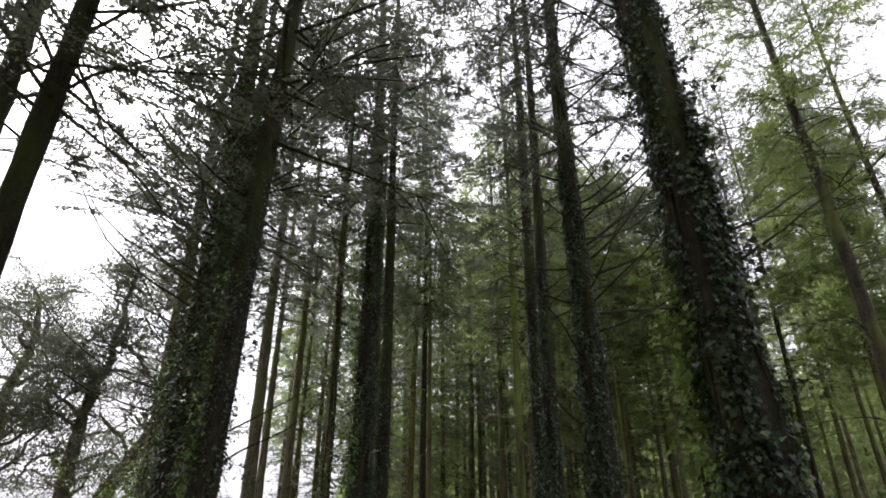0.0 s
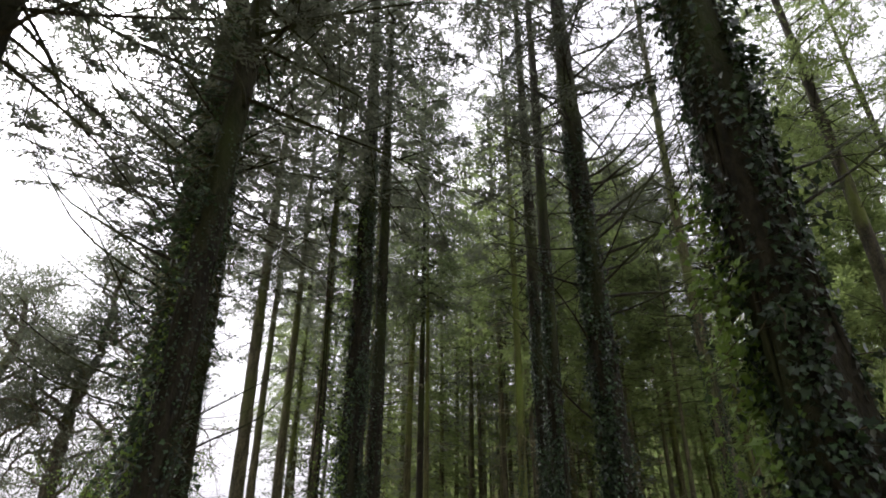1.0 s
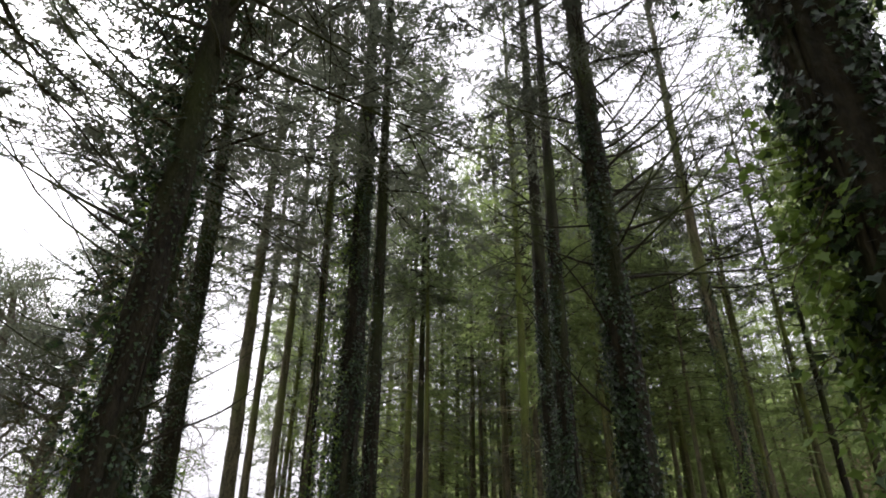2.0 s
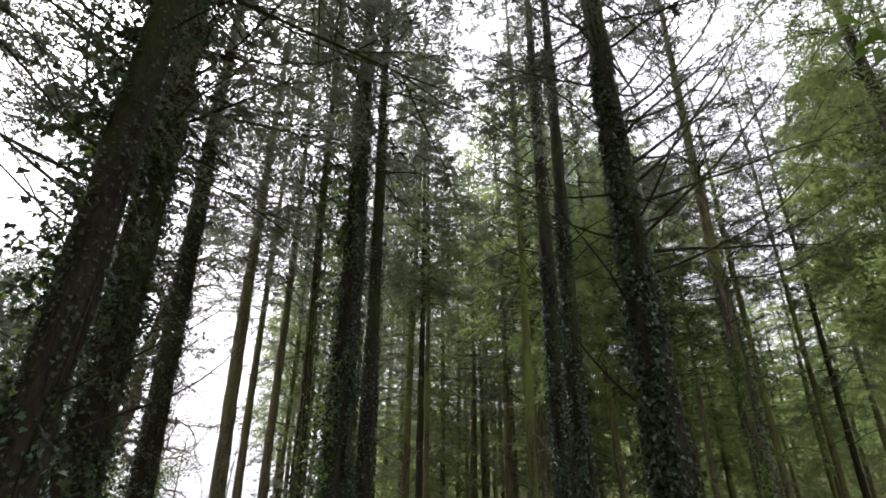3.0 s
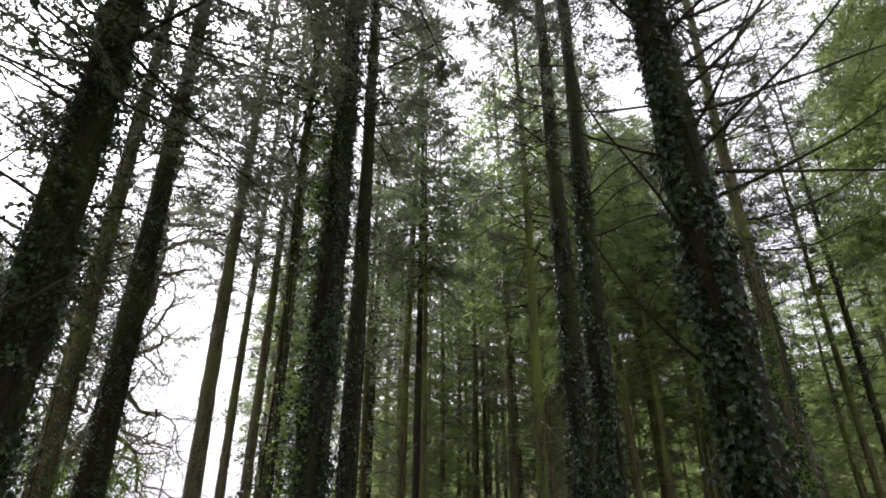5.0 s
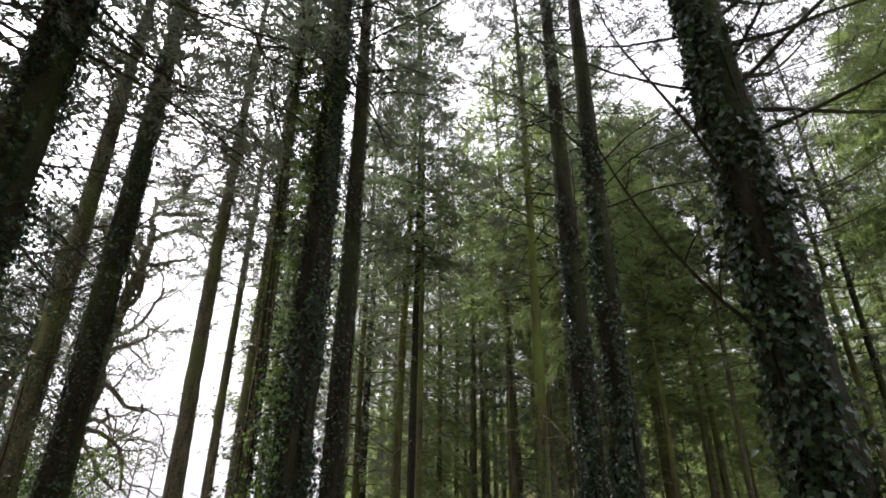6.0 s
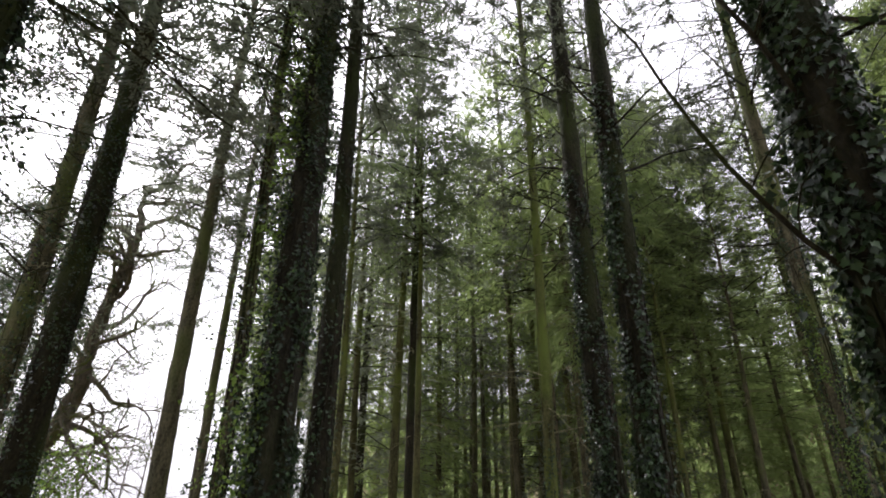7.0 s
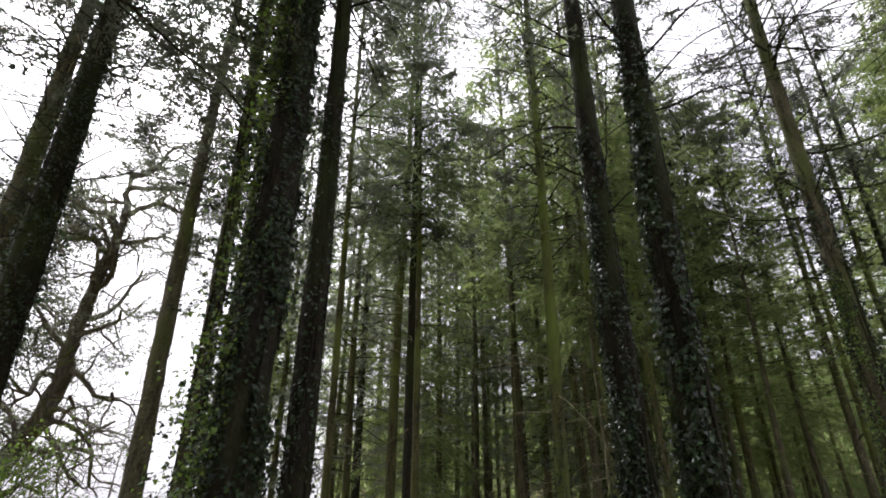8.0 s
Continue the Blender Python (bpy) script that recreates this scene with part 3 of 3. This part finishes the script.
conifer(-2.292, 5.517, 0.011, -0.002, 0.135, "thick dark conifer trunk green with moss and ragged ivy", 11, crown=5, crown_low=1.3, crown_scale=1.15, branches=12, branch_low=5.5, branch_high=10, sides=20,
        bare=((3.4, 200, 1.2, 1.8), (3.0, 150, 0.9, 1.7), (3.8, 170, 1.4, 2.4), (4.4, 120, 1.0, 2.2), (4.8, 190, 0.9, 2.4), (5.2, 230, 1.1, 2.2), (3.6, 185, 0.8, 2.6), (4.1, 160, 1.1, 3.0), (4.6, 210, 0.7, 2.6), (2.2, 10, 0.6, 1.1), (1.9, 25, 0.8, 1.3), (5.0, -20, 0.5, 1.2)),
        ivy=dict(low=0.0, high=5.2, count=2600, bush=0.05, size=(0.018, 0.036), patchy=0.9, bright=500, bright_at=4.2, bright_side=3.3), shoots=dict(low=1.8, high=6.8, count=150, reach=0.5, facing=2.7, wide=0.9, lobed=True))
conifer(-4.546, 9.467, 0.007, -0.023, 0.265, IVY_CLAD, 12, crown=6, crown_low=0.6, crown_scale=1.5, branches=26, branch_low=3.5, branch_high=11, branch_scale=1.2, sides=20,
        bare=tuple((2.6 + 0.36 * k, 140 + (k * 47) % 100, 0.15 + 0.11 * (k % 8), 2.2 + 0.3 * (k % 7)) for k in range(17)),
        ivy=dict(low=0.0, high=9.5, count=6500, bush=0.13, size=(0.04, 0.07), bright=450, bright_at=6.0, bright_side=3.4), shoots=dict(low=1.5, high=10.0, count=320, reach=0.95))
conifer(-5.83, 13.419, -0.014, 0.007, 0.225, IVY_CLAD, 13, crown=7, crown_low=1.0, crown_scale=1.0, branches=26, branch_low=4, branch_high=12, ivy=dict(low=0.0, high=10.5, count=5000, bush=0.11),
        shoots=dict(low=2.0, high=10.0, count=40, reach=0.4))
conifer(-7.9, 15.158, -0.017, 0.008, 0.235, "grey-green conifer trunk with ragged ivy and long dead branches", 14, mossy="pale", crown=7, crown_low=1.5, crown_scale=1.15, branches=34, branch_low=4, branch_high=13, branch_scale=1.4, whiskers=0,
        bare=tuple((3.2 + 0.38 * k, 130 + (k * 53) % 120, 0.05 + 0.07 * (k % 6), 1.8 + 0.3 * (k % 6)) for k in range(22)),
        ivy=dict(low=0.0, high=10.5, count=3000, bush=0.16, bright=600, bright_at=8.0), shoots=dict(low=2.0, high=9.0, count=60, reach=0.7))
conifer(-6.268, 18.178, -0.012, 0.015, 0.212, GREEN, 15, mossy="pale", crown=4, crown_low=0.3, branches=24, branch_low=6, branch_high=13)
conifer(-7.458, 23.002, -0.005, -0.007, 0.16, BARE, 16, mossy="pale", crown=0, branches=18, branch_low=6, branch_high=13)
conifer(-5.674, 20.16, -0.007, -0.006, 0.15, GREEN, 17, mossy="pale", crown=1, branches=18, branch_low=6, branch_high=13)
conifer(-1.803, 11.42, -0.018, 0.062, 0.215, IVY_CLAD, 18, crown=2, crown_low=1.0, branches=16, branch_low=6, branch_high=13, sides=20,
        ivy=dict(low=0.0, high=10.5, count=9500, bush=0.12, single=300, single_low=2.0, single_high=6.0, bright=1900, bright_at=9.0, bright_side=3.6), shoots=dict(low=1.5, high=9.0, count=60, reach=0.45, facing=3.3, wide=0.7), lit_shoots=dict(low=1.5, high=10.0, count=85, reach=0.4, facing=3.5, wide=0.6))
conifer(-1.53, 12.306, -0.003, -0.001, 0.14, GREEN, 19, crown=3, crown_low=0.5, branches=20, branch_low=6, branch_high=13, ivy=dict(low=0.0, high=7.0, count=1200, bush=0.05))
conifer(-2.719, 12.469, -0.001, -0.009, 0.09, IVY_CLAD, 20, crown=4, mossy="pale", branches=14, branch_low=5, branch_high=12, ivy=dict(low=0.0, high=13.0, count=1100, bush=0.14, bright=600, bright_at=12.0),
        shoots=dict(low=1.5, high=13.0, count=70, reach=0.42))
conifer(-3.925, 30.517, 0.004, 0.002, 0.18, BARE, 21, crown=0, branches=0, whiskers=1)
conifer(-1.560, 21.766, 0.016, 0.002, 0.13, GREEN, 22, crown=1, crown_scale=0.9, mossy=True, branches=10, whiskers=2)
conifer(-1.056, 20.639, -0.004, 0.0, 0.12, BARE, 23, crown=2, crown_scale=0.85, branches=10, whiskers=3)
conifer(-2.6, 18.6, 0.002, 0.0, 0.085, GREEN, 26, mossy=True, crown=1, crown_low=-0.5, branches=8, branch_low=4, branch_high=10)
conifer(-4.630, 4.911, 0.0, -0.004, 0.15, BARE, 24, crown=6, crown_scale=1.4, branches=14, branch_low=5, branch_high=11)
conifer(-8.220, 7.985, -0.022, -0.023, 0.25, BARE, 25, crown=4, crown_low=1.5, branches=14, branch_low=5, branch_high=11)


# ---- the plantation behind: rows of conifers of a few shapes ----
KNOWN = [(o.location.x, o.location.y) for o in scene.objects if o.name.startswith("conifer_tree")]


def far_proto(seed, crown, whisker, mossy, label):
    tree = thing("conifer_tree", 0, -34 - 3 * seed, 0, label, "tree", "rows of conifers in the plantation")
    at = trunk_line(0, 0, 0.004, -0.003, seed, 23.0, 0.05)
    part("trunk", trunk_mesh(at, 0.125, 23.0, 9, 900 + seed, MOSSY if mossy else LIT_PALE, 0.1), tree)
    tagged(part("crown", crown, tree, "green drooping needle crown"), kind="stuff")
    if whisker is not None:
        tagged(part("deadwood", WHISKERS[whisker], tree, "fine dead side branches"), kind="stuff")
    return tree


def glade(x, y):
    """Where the wood is younger and lets the sky show above it."""
    return 21 < y < 34 and 0.26 * y + 1.2 < x < 0.62 * y


def stature(x, y, size):
    return Matrix.Diagonal((0.85 * size, 0.85 * size, 0.6 * size, 1)) if glade(x, y) else Matrix.Scale(size, 4)


def plant_rows():
    rng = random.Random(5)
    protos = [far_proto(k, FAR_CROWNS[k], k % 4, k % 2 == 0, "slender plantation conifer with green drooping crown") for k in range(5)]
    near = [far_proto(5 + k, ROW_CROWNS[k], k % 4, k % 2 == 1, "slender plantation conifer, bare below its high crown") for k in range(3)]
    # unseen trees behind and beside the camera, added to darken the near trunks
    shade_trees = [far_proto(8 + k, SHADE_CROWNS[k], None, k % 2 == 1, "slender plantation conifer with green drooping crown") for k in range(3)]
    placed = list(KNOWN)
    for row in range(17):
        y0 = -12 + row * 3.4
        for col in range(-8, 15):
            x, y = col * 3.3 + 1.4 + rng.uniform(-1.0, 1.0), y0 + rng.uniform(-1.1, 1.1)
            ride = -0.9 < x < 1.6 and y < 33
            field = y > 2.5 and (x < -0.2 * (y - 3) - 0.5 or x < -1 and y < 26)
            wide = y > 2.5 and (x > 0.45 * y + 4 or x > 7 and y > 33 or x > 11 and rng.random() < 0.25)
            wide = wide or y < 2.5 and x > 9
            close = abs(x) < 9 and 2.5 < y < 17 or y < 2.5 and abs(x) < (4.2 if y > -1.5 else 2.3)
            seen = y > 2.5 and x < 13.5 and y < 21
            if ride or field or wide or close or seen:
                continue
            if y > 22 and rng.random() < 0.45 or y < -7 and abs(x) > 14 or min((x - a) ** 2 + (y - b) ** 2 for a, b in placed) < 2.6:
                continue
            placed.append((x, y))
            proto = rng.choice(shade_trees if y < 2.5 else protos[3:] + near if x < 2.5 else near if y < 19 or x > 8 and rng.random() < 0.7 else protos)
            copy_thing(proto, pose(x, y, -0.05, rng.uniform(-1.2, 1.2), rng.uniform(-1.2, 1.2), rng.uniform(0, 360)) @ stature(x, y, rng.uniform(0.85, 1.1)))
    low = [far_proto(11 + k, LOW_CROWNS[k], None, True, "slender conifer with thin grey-green sprays down its trunk") for k in range(2)]
    for k, (x, y) in enumerate(((-7.4, 27.5), (-7.6, 33.5), (-9.4, 35.5), (-3.0, 23.4), (-0.6, 31.0), (3.2, 27.0), (5.0, 25.6), (6.2, 31.0), (8.6, 28.6), (4.2, 34.0), (0.2, 35.0), (-1.7, 40.0), (1.4, 46.0))):
        copy_thing(low[k % 2], pose(x, y, -0.05, 0, 0, 67 * k) @ stature(x, y, rng.uniform(0.9, 1.1)))
    for k, (x, y) in enumerate(((0.9, 29.5), (2.1, 25.5), (1.5, 33.5), (3.0, 22.5), (0.7, 38.5), (2.0, 42.0), (2.8, 37.5), (-0.5, 43.5), (3.9, 40.0), (8.8, 25.2), (10.6, 29.2), (12.2, 33.0), (15.0, 31.0), (17.5, 33.5))):
        copy_thing(near[k % 3], pose(x, y, -0.05, 0, 0, 71 * k) @ stature(x, y, 1.0))
    for k, (x, y) in enumerate(((6.2, 21.6), (7.0, 23.6), (5.9, 26.8), (9.9, 20.6))):
        copy_thing(near[(k + 1) % 3], pose(x, y, -0.05, 0, 0, 97 * k) @ Matrix.Diagonal((0.7, 0.7, 0.66, 1)))
    for x, y in ((-9.2, 31.5), (-7.9, 37), (-12, 43.5), (-6.6, 28.2), (-10.8, 38), (1.2, 36.5), (2.7, 29), (3.9, 24.5), (14, 30.5), (15.3, 27), (16.5, 25), (19.5, 29), (5.2, 21.3), (3.5, 19.8), (6.6, 26)):
        copy_thing(rng.choice(protos[2:]), pose(x, y, -0.05, 0, 0, rng.uniform(0, 360)) @ stature(x, y, rng.uniform(0.85, 1.0)))


plant_rows()


def thin_proto(k):
    tree = thing("conifer_tree", 6.0 * k - 6, -40, 0, "thin distant plantation conifer, bare below its crown", "tree", "rows of conifers in the plantation")
    at = trunk_line(0, 0, 0.004, -0.003, k + 3, 20.0, 0.05)
    part("trunk", trunk_mesh(at, 0.115, 20.0, 7, 950 + k, MOSSY if k else LIT_PALE), tree)
    tagged(part("crown", LITE_CROWNS[k], tree, "thin green needle crown"), kind="stuff")
    tagged(part("deadwood", WHISKERS[k], tree, "fine dead side branches"), kind="stuff")
    return tree


def plant_far():
    rng = random.Random(9)
    protos = [thin_proto(k) for k in range(3)]
    placed = [(o.location.x, o.location.y) for o in scene.objects if o.name.startswith("conifer_tree")]
    for k in range(1200):
        y = rng.uniform(22, 45)
        x = rng.uniform(-0.17 * y - 0.5, 0.8 * y + 2)
        if -0.4 < x < 1.6 and y < 40 or min((x - a) ** 2 + (y - b) ** 2 for a, b in placed) < 4.8:
            continue
        placed.append((x, y))
        if x > 0.42 * y + 3 and rng.random() < 0.5 or x < 0.3 * y and rng.random() < 0.5:
            continue
        copy_thing(protos[2] if x > 0.4 * y + 2 else rng.choice(protos), pose(x, y, -0.05, rng.uniform(-1, 1), rng.uniform(-1, 1), rng.uniform(0, 360)) @ stature(x, y, rng.uniform(0.85, 1.1)))


plant_far()


def understorey(x, y, seed, top, spread):
    tree = thing("young_conifer", x, y, 0, "young green conifer growing beneath the taller trees", "tree", "young conifers between the trunks")
    at = trunk_line(0, 0, 0, 0, seed, top, 0.02)
    part("trunk", trunk_mesh(at, 0.07, top - 0.2, 8, seed, MOSSY), tree)
    crown = crown_mesh(seed, 0.4, top, spread, OLIVE, gap=0.45, twigs=13, tufts=8, tuft=0.34, fat=0.35, hang=0.8)
    tagged(part("crown", crown, tree, "soft green needle crown"), kind="stuff")
    return tree


young = [understorey(2.2, 36.0, 61, 9.0, 2.6), understorey(4.5, 31.0, 62, 11.0, 2.8), understorey(0.2, 41.0, 63, 13.0, 3.0)]
for k, (x, y) in enumerate(((-1.6, 37), (7.2, 33), (5.8, 28), (1.0, 46), (11.5, 34), (17, 36), (24, 33), (-4.6, 34), (-1.4, 27.5), (-0.6, 33.5), (9.5, 31), (13.5, 33.5))):
    copy_thing(young[k % 3], pose(x, y, -0.05, 0, 0, 77 * k))


def distant_woods():
    """Young growth on a rising bank at the far side of the plantation, too far to tell apart."""
    rng, heap = np.random.default_rng(71), Heap()
    n = 85000
    turn, deep = rng.uniform(-0.19, 1.15, n), rng.uniform(0, 1, n) ** 0.8 * 18
    far = deep + 54 - 13 * np.clip(turn / 0.4, 0, 1)
    x, y = far * np.sin(turn), far * np.cos(turn)
    bumps = np.sin(turn * 41 + deep * 0.6) + np.sin(turn * 97 - deep * 0.9) + np.sin(deep * 1.7 + turn * 23)
    z = bank(x, y) + 1.3 + 0.5 * bumps + rng.normal(0, 0.7, n)
    root = np.stack([x, y, np.clip(z, 0.05, None)], -1)
    way, size = unit(rng.normal(0, 1, (n, 3)) + np.array([0, 0, -0.3])), rng.uniform(0.25, 0.7, (n, 1))
    across = unit(np.cross(way, rng.normal(0, 1, (n, 3)))) * size * 0.22
    v = np.stack([root - across * 0.8, root + way * size * 0.4 + across, root + way * size], 1)
    heap.add(v.reshape(-1, 3), np.arange(3 * n).reshape(-1, 3))
    tagged(new("distant_woods", heap.mesh("distant_woods", OLIVE)), "dense green young conifers at the far side of the wood", "trees", kind="stuff")


distant_woods()


# ---- bare broadleaf trees at the wood's edge ----
def oak_limbs(heap, rng, start, way, length, radius, depth, spots):
    steps = 8 if depth < 3 else 4
    pts = curve_points(start, way, length, steps, rng, droop=-0.1 if depth < 2 else 0.2, wander=0.3)
    heap.add(*tube(pts, np.linspace(radius, radius * 0.45, steps + 1), 5 if depth < 2 else 3))
    if depth in (2, 3):
        spots.append(pts[-1])
        spots.append(pts[2])
    if depth == 4:
        return
    for k in range((5, 5, 4, 3)[depth]):
        i = int(rng.integers(2, steps + 1))
        lean = unit(pts[i] - pts[i - 1]) * 0.8 + rng.normal(0, 0.7, 3) + np.array([0, 0, 0.1])
        oak_limbs(heap, rng, pts[i], lean, length * rng.uniform(0.45, 0.75), radius * 0.5 * (1 - 0.04 * i), depth + 1, spots)


def bare_oak(x, y, seed, bends, girth, label, leafy, reach=1.0):
    """bends: how far the crooked trunk has strayed sideways and back at rising heights."""
    rng = np.random.default_rng(seed)
    tree = thing("oak_tree", x, y, 0, label, "tree", "bare broadleaf trees at the edge of the wood")
    knots = np.array(bends)
    height = knots[-1, 2]

    def at(z):
        z = np.asarray(z, float)
        return np.stack([np.interp(z, knots[:, 2], knots[:, 0]), np.interp(z, knots[:, 2], knots[:, 1]), z], -1)

    z = np.linspace(-0.3, height, 40)
    line = at(z)
    line[:, :2] = np.apply_along_axis(lambda c: np.convolve(np.pad(c, 2, "edge"), (0.1, 0.2, 0.4, 0.2, 0.1), "valid"), 0, line[:, :2])
    line[:, :2] += rng.normal(0, 0.035, (40, 2))
    trunk = Heap()
    trunk.add(*tube(line, girth * (1.03 - np.clip(z / height, 0, 1)) ** 0.7 * rng.uniform(0.9, 1.12, 40) + 0.02, 14))
    part("trunk", trunk.mesh("trunk", OAK, True), tree)
    spots = []
    for k in range(22):
        heap, zz = Heap(), height * (0.16 + 0.82 * k / 21)
        turn = k * 2.4 + rng.uniform(-0.4, 0.4) if k % 2 or leafy > 100 else rng.uniform(-1.0, 0.4)
        oak_limbs(heap, rng, at(zz), (np.cos(turn), np.sin(turn), rng.uniform(-0.15, 0.7)), reach * rng.uniform(2.6, 4.6) * (1.15 - 0.6 * zz / height), 0.3 * girth, 1, spots)
        part("limb", heap.mesh("limb", OAK, True), tree)
    add_ivy(tree, at, 0.8 * girth, 0.0, height * 0.7, 2200, 0.22, seed + 70)
    leaves, n = Heap(), 75
    for k in rng.choice(len(spots), min(leafy, len(spots)), replace=False):
        way = unit(rng.normal(0, 1, (n, 3)))
        size = rng.uniform(0.06, 0.15, (n, 1))
        wide = unit(np.cross(way, rng.normal(0, 1, (n, 3)))) * size * 0.3
        root = spots[k] + rng.normal(0, 0.26, (n, 3)) * (1.5, 1.5, 0.5)
        v = np.stack([root - way * size * 0.5, root - wide, root + way * size * 0.5, root + wide], 1)
        f = np.array([(0, 1, 2), (0, 2, 3)])[None] + 4 * np.arange(n)[:, None, None]
        leaves.add(v.reshape(-1, 3), f.reshape(-1, 3))
    tagged(part("leaf_clumps", leaves.mesh("leaf_clumps", NEEDLE), tree, "grey-green clumps of small leaves on the limbs"), kind="stuff")
    return tree


bare_oak(-14.6, 25.4, 31, ((-0.9, 0.0, -0.3), (-0.3, 0.0, 2.4), (1.3, -0.6, 4.2), (1.9, -1.0, 5.6), (2.0, -1.2, 7.2), (2.7, -1.8, 8.6), (3.4, -2.4, 10.4), (3.3, -2.6, 12.5)), 0.36, "bare crooked oak with mossy twisting limbs", 60)
bare_oak(-16.1, 24.5, 32, ((0.0, 0.0, -0.3), (-0.1, 0.0, 4.5), (0.1, 0.0, 6.9), (0.9, -0.2, 7.7), (0.5, -0.3, 8.6), (1.1, -0.5, 9.6), (0.9, -0.6, 10.4), (1.4, -0.8, 12.4)), 0.3, "crooked oak with mossy twisting limbs and clumps of evergreen leaves", 480, 0.8)
bare_oak(-19.6, 24.0, 33, ((0.0, 0.0, -0.3), (0.3, 0.0, 4.0), (-0.2, 0.3, 6.5), (0.5, 0.2, 8.4), (0.2, 0.0, 11.0)), 0.34, "crooked oak with mossy twisting limbs and clumps of evergreen leaves", 420)


def hemlock(x, y, seed, low, top, spread, label, needles=50, material=FRESH, girth=0.14, pads=13, dome=0.5):
    tree = thing("hemlock_tree", x, y, 0, label, "tree", "light green feathery conifers")
    at = trunk_line(0, 0, 0, 0, seed, top, 0.03)
    part("trunk", trunk_mesh(at, girth, top - 0.3, 10, seed, MOSSY), tree)
    tagged(part("crown", pad_crown(seed, low, top, spread, material, gap=0.42, twigs=7, pads=pads, needles=needles, needle=0.15, pad=0.3, hang=0.8, keep=0.9, dome=dome), tree, "light green feathery crown"), kind="stuff")


hemlock(13.4, 17.6, 41, 7.0, 16.6, 3.0, "light green feathery conifer among the dark trunks", 90, pads=15, dome=0.75)
hemlock(9.3, 25.2, 42, 8.6, 16.6, 3.6, "broad dome-topped dark green conifer behind the trunks", 110, DOME, pads=17)
hemlock(8.4, 28.4, 46, 9.6, 19.6, 3.8, "tall dome-topped dark green conifer behind the trunks", 110, DOME, pads=17)
hemlock(-0.85, 19.4, 44, 8.0, 18.2, 2.2, "slender blue-green conifer in the ride between the rows", 34, TEAL, 0.09, dome=0.9)
hemlock(18.5, 24.0, 43, 9.0, 19.0, 3.6, "light green feathery conifer among the dark trunks")


def bare_sapling(x, y, seed, height):
    rng, tree = np.random.default_rng(seed), thing("bare_sapling", x, y, 0, "thin leafless sapling against the bright sky", "tree", "bare saplings in the open")
    stem = curve_points((0, 0, -0.1), (0.05, 0, 1), height, 8, rng, wander=0.05)
    heap = Heap()
    heap.add(*tube(stem, np.linspace(0.05, 0.008, 9), 6))
    part("trunk", heap.mesh("trunk", OAK, True), tree)
    for k in range(12):
        i = 2 + k % 6
        turn = k * 2.4 + rng.uniform(-0.5, 0.5)
        limb = Heap()
        oak_limbs(limb, rng, stem[i], (np.cos(turn), np.sin(turn), 1.2), height * 0.22, 0.02, 3, [])
        part("limb", limb.mesh("limb", OAK), tree)


for x, y, seed, height in ((-14.5, 33, 51, 8.0), (-17, 36, 52, 9.0), (-12.5, 35, 53, 7.5), (-16, 31, 54, 7.0), (-19.5, 34, 55, 8.5)):
    bare_sapling(x, y, seed, height)


def leafy_bush(x, y, seed, height, spread, label):
    rng = np.random.default_rng(seed)
    bush = thing("evergreen_bush", x, y, 0, label, "bush", "evergreen bushes at the wood's edge")
    leaves, count = Heap(), 26
    for k in range(count):
        turn = rng.uniform(0, 2 * np.pi)
        stem = curve_points((0.15 * np.cos(turn), 0.15 * np.sin(turn), -0.1), (spread * np.cos(turn) * 0.4, spread * np.sin(turn) * 0.4, 1), height * rng.uniform(0.6, 1.0), 7, rng, droop=0.4, wander=0.13)
        wood = Heap()
        wood.add(*tube(stem, np.linspace(0.022, 0.004, 8), 4))
        part("stem", wood.mesh("stem", TWIG), bush)
        n = 260
        i = rng.integers(2, 8, n)
        face = unit(rng.normal(0, 0.7, (n, 3)) + np.array([0, 0, 0.7]))
        side = unit(np.cross(face, rng.normal(0, 1, (n, 3))))
        ivy_heap(leaves, (stem[i] + rng.normal(0, 0.2, (n, 3)), np.stack([side, np.cross(face, side), face], -1), rng.uniform(0.035, 0.07, n)))
    tagged(part("leaves", leaves.mesh("leaves", BRIGHT_IVY, True), bush, "glossy yellow-green leaves"), kind="stuff")


leafy_bush(-8.7, 17.0, 81, 3.6, 1.0, "tall leafy evergreen bush beside the ivy-clad trunks")
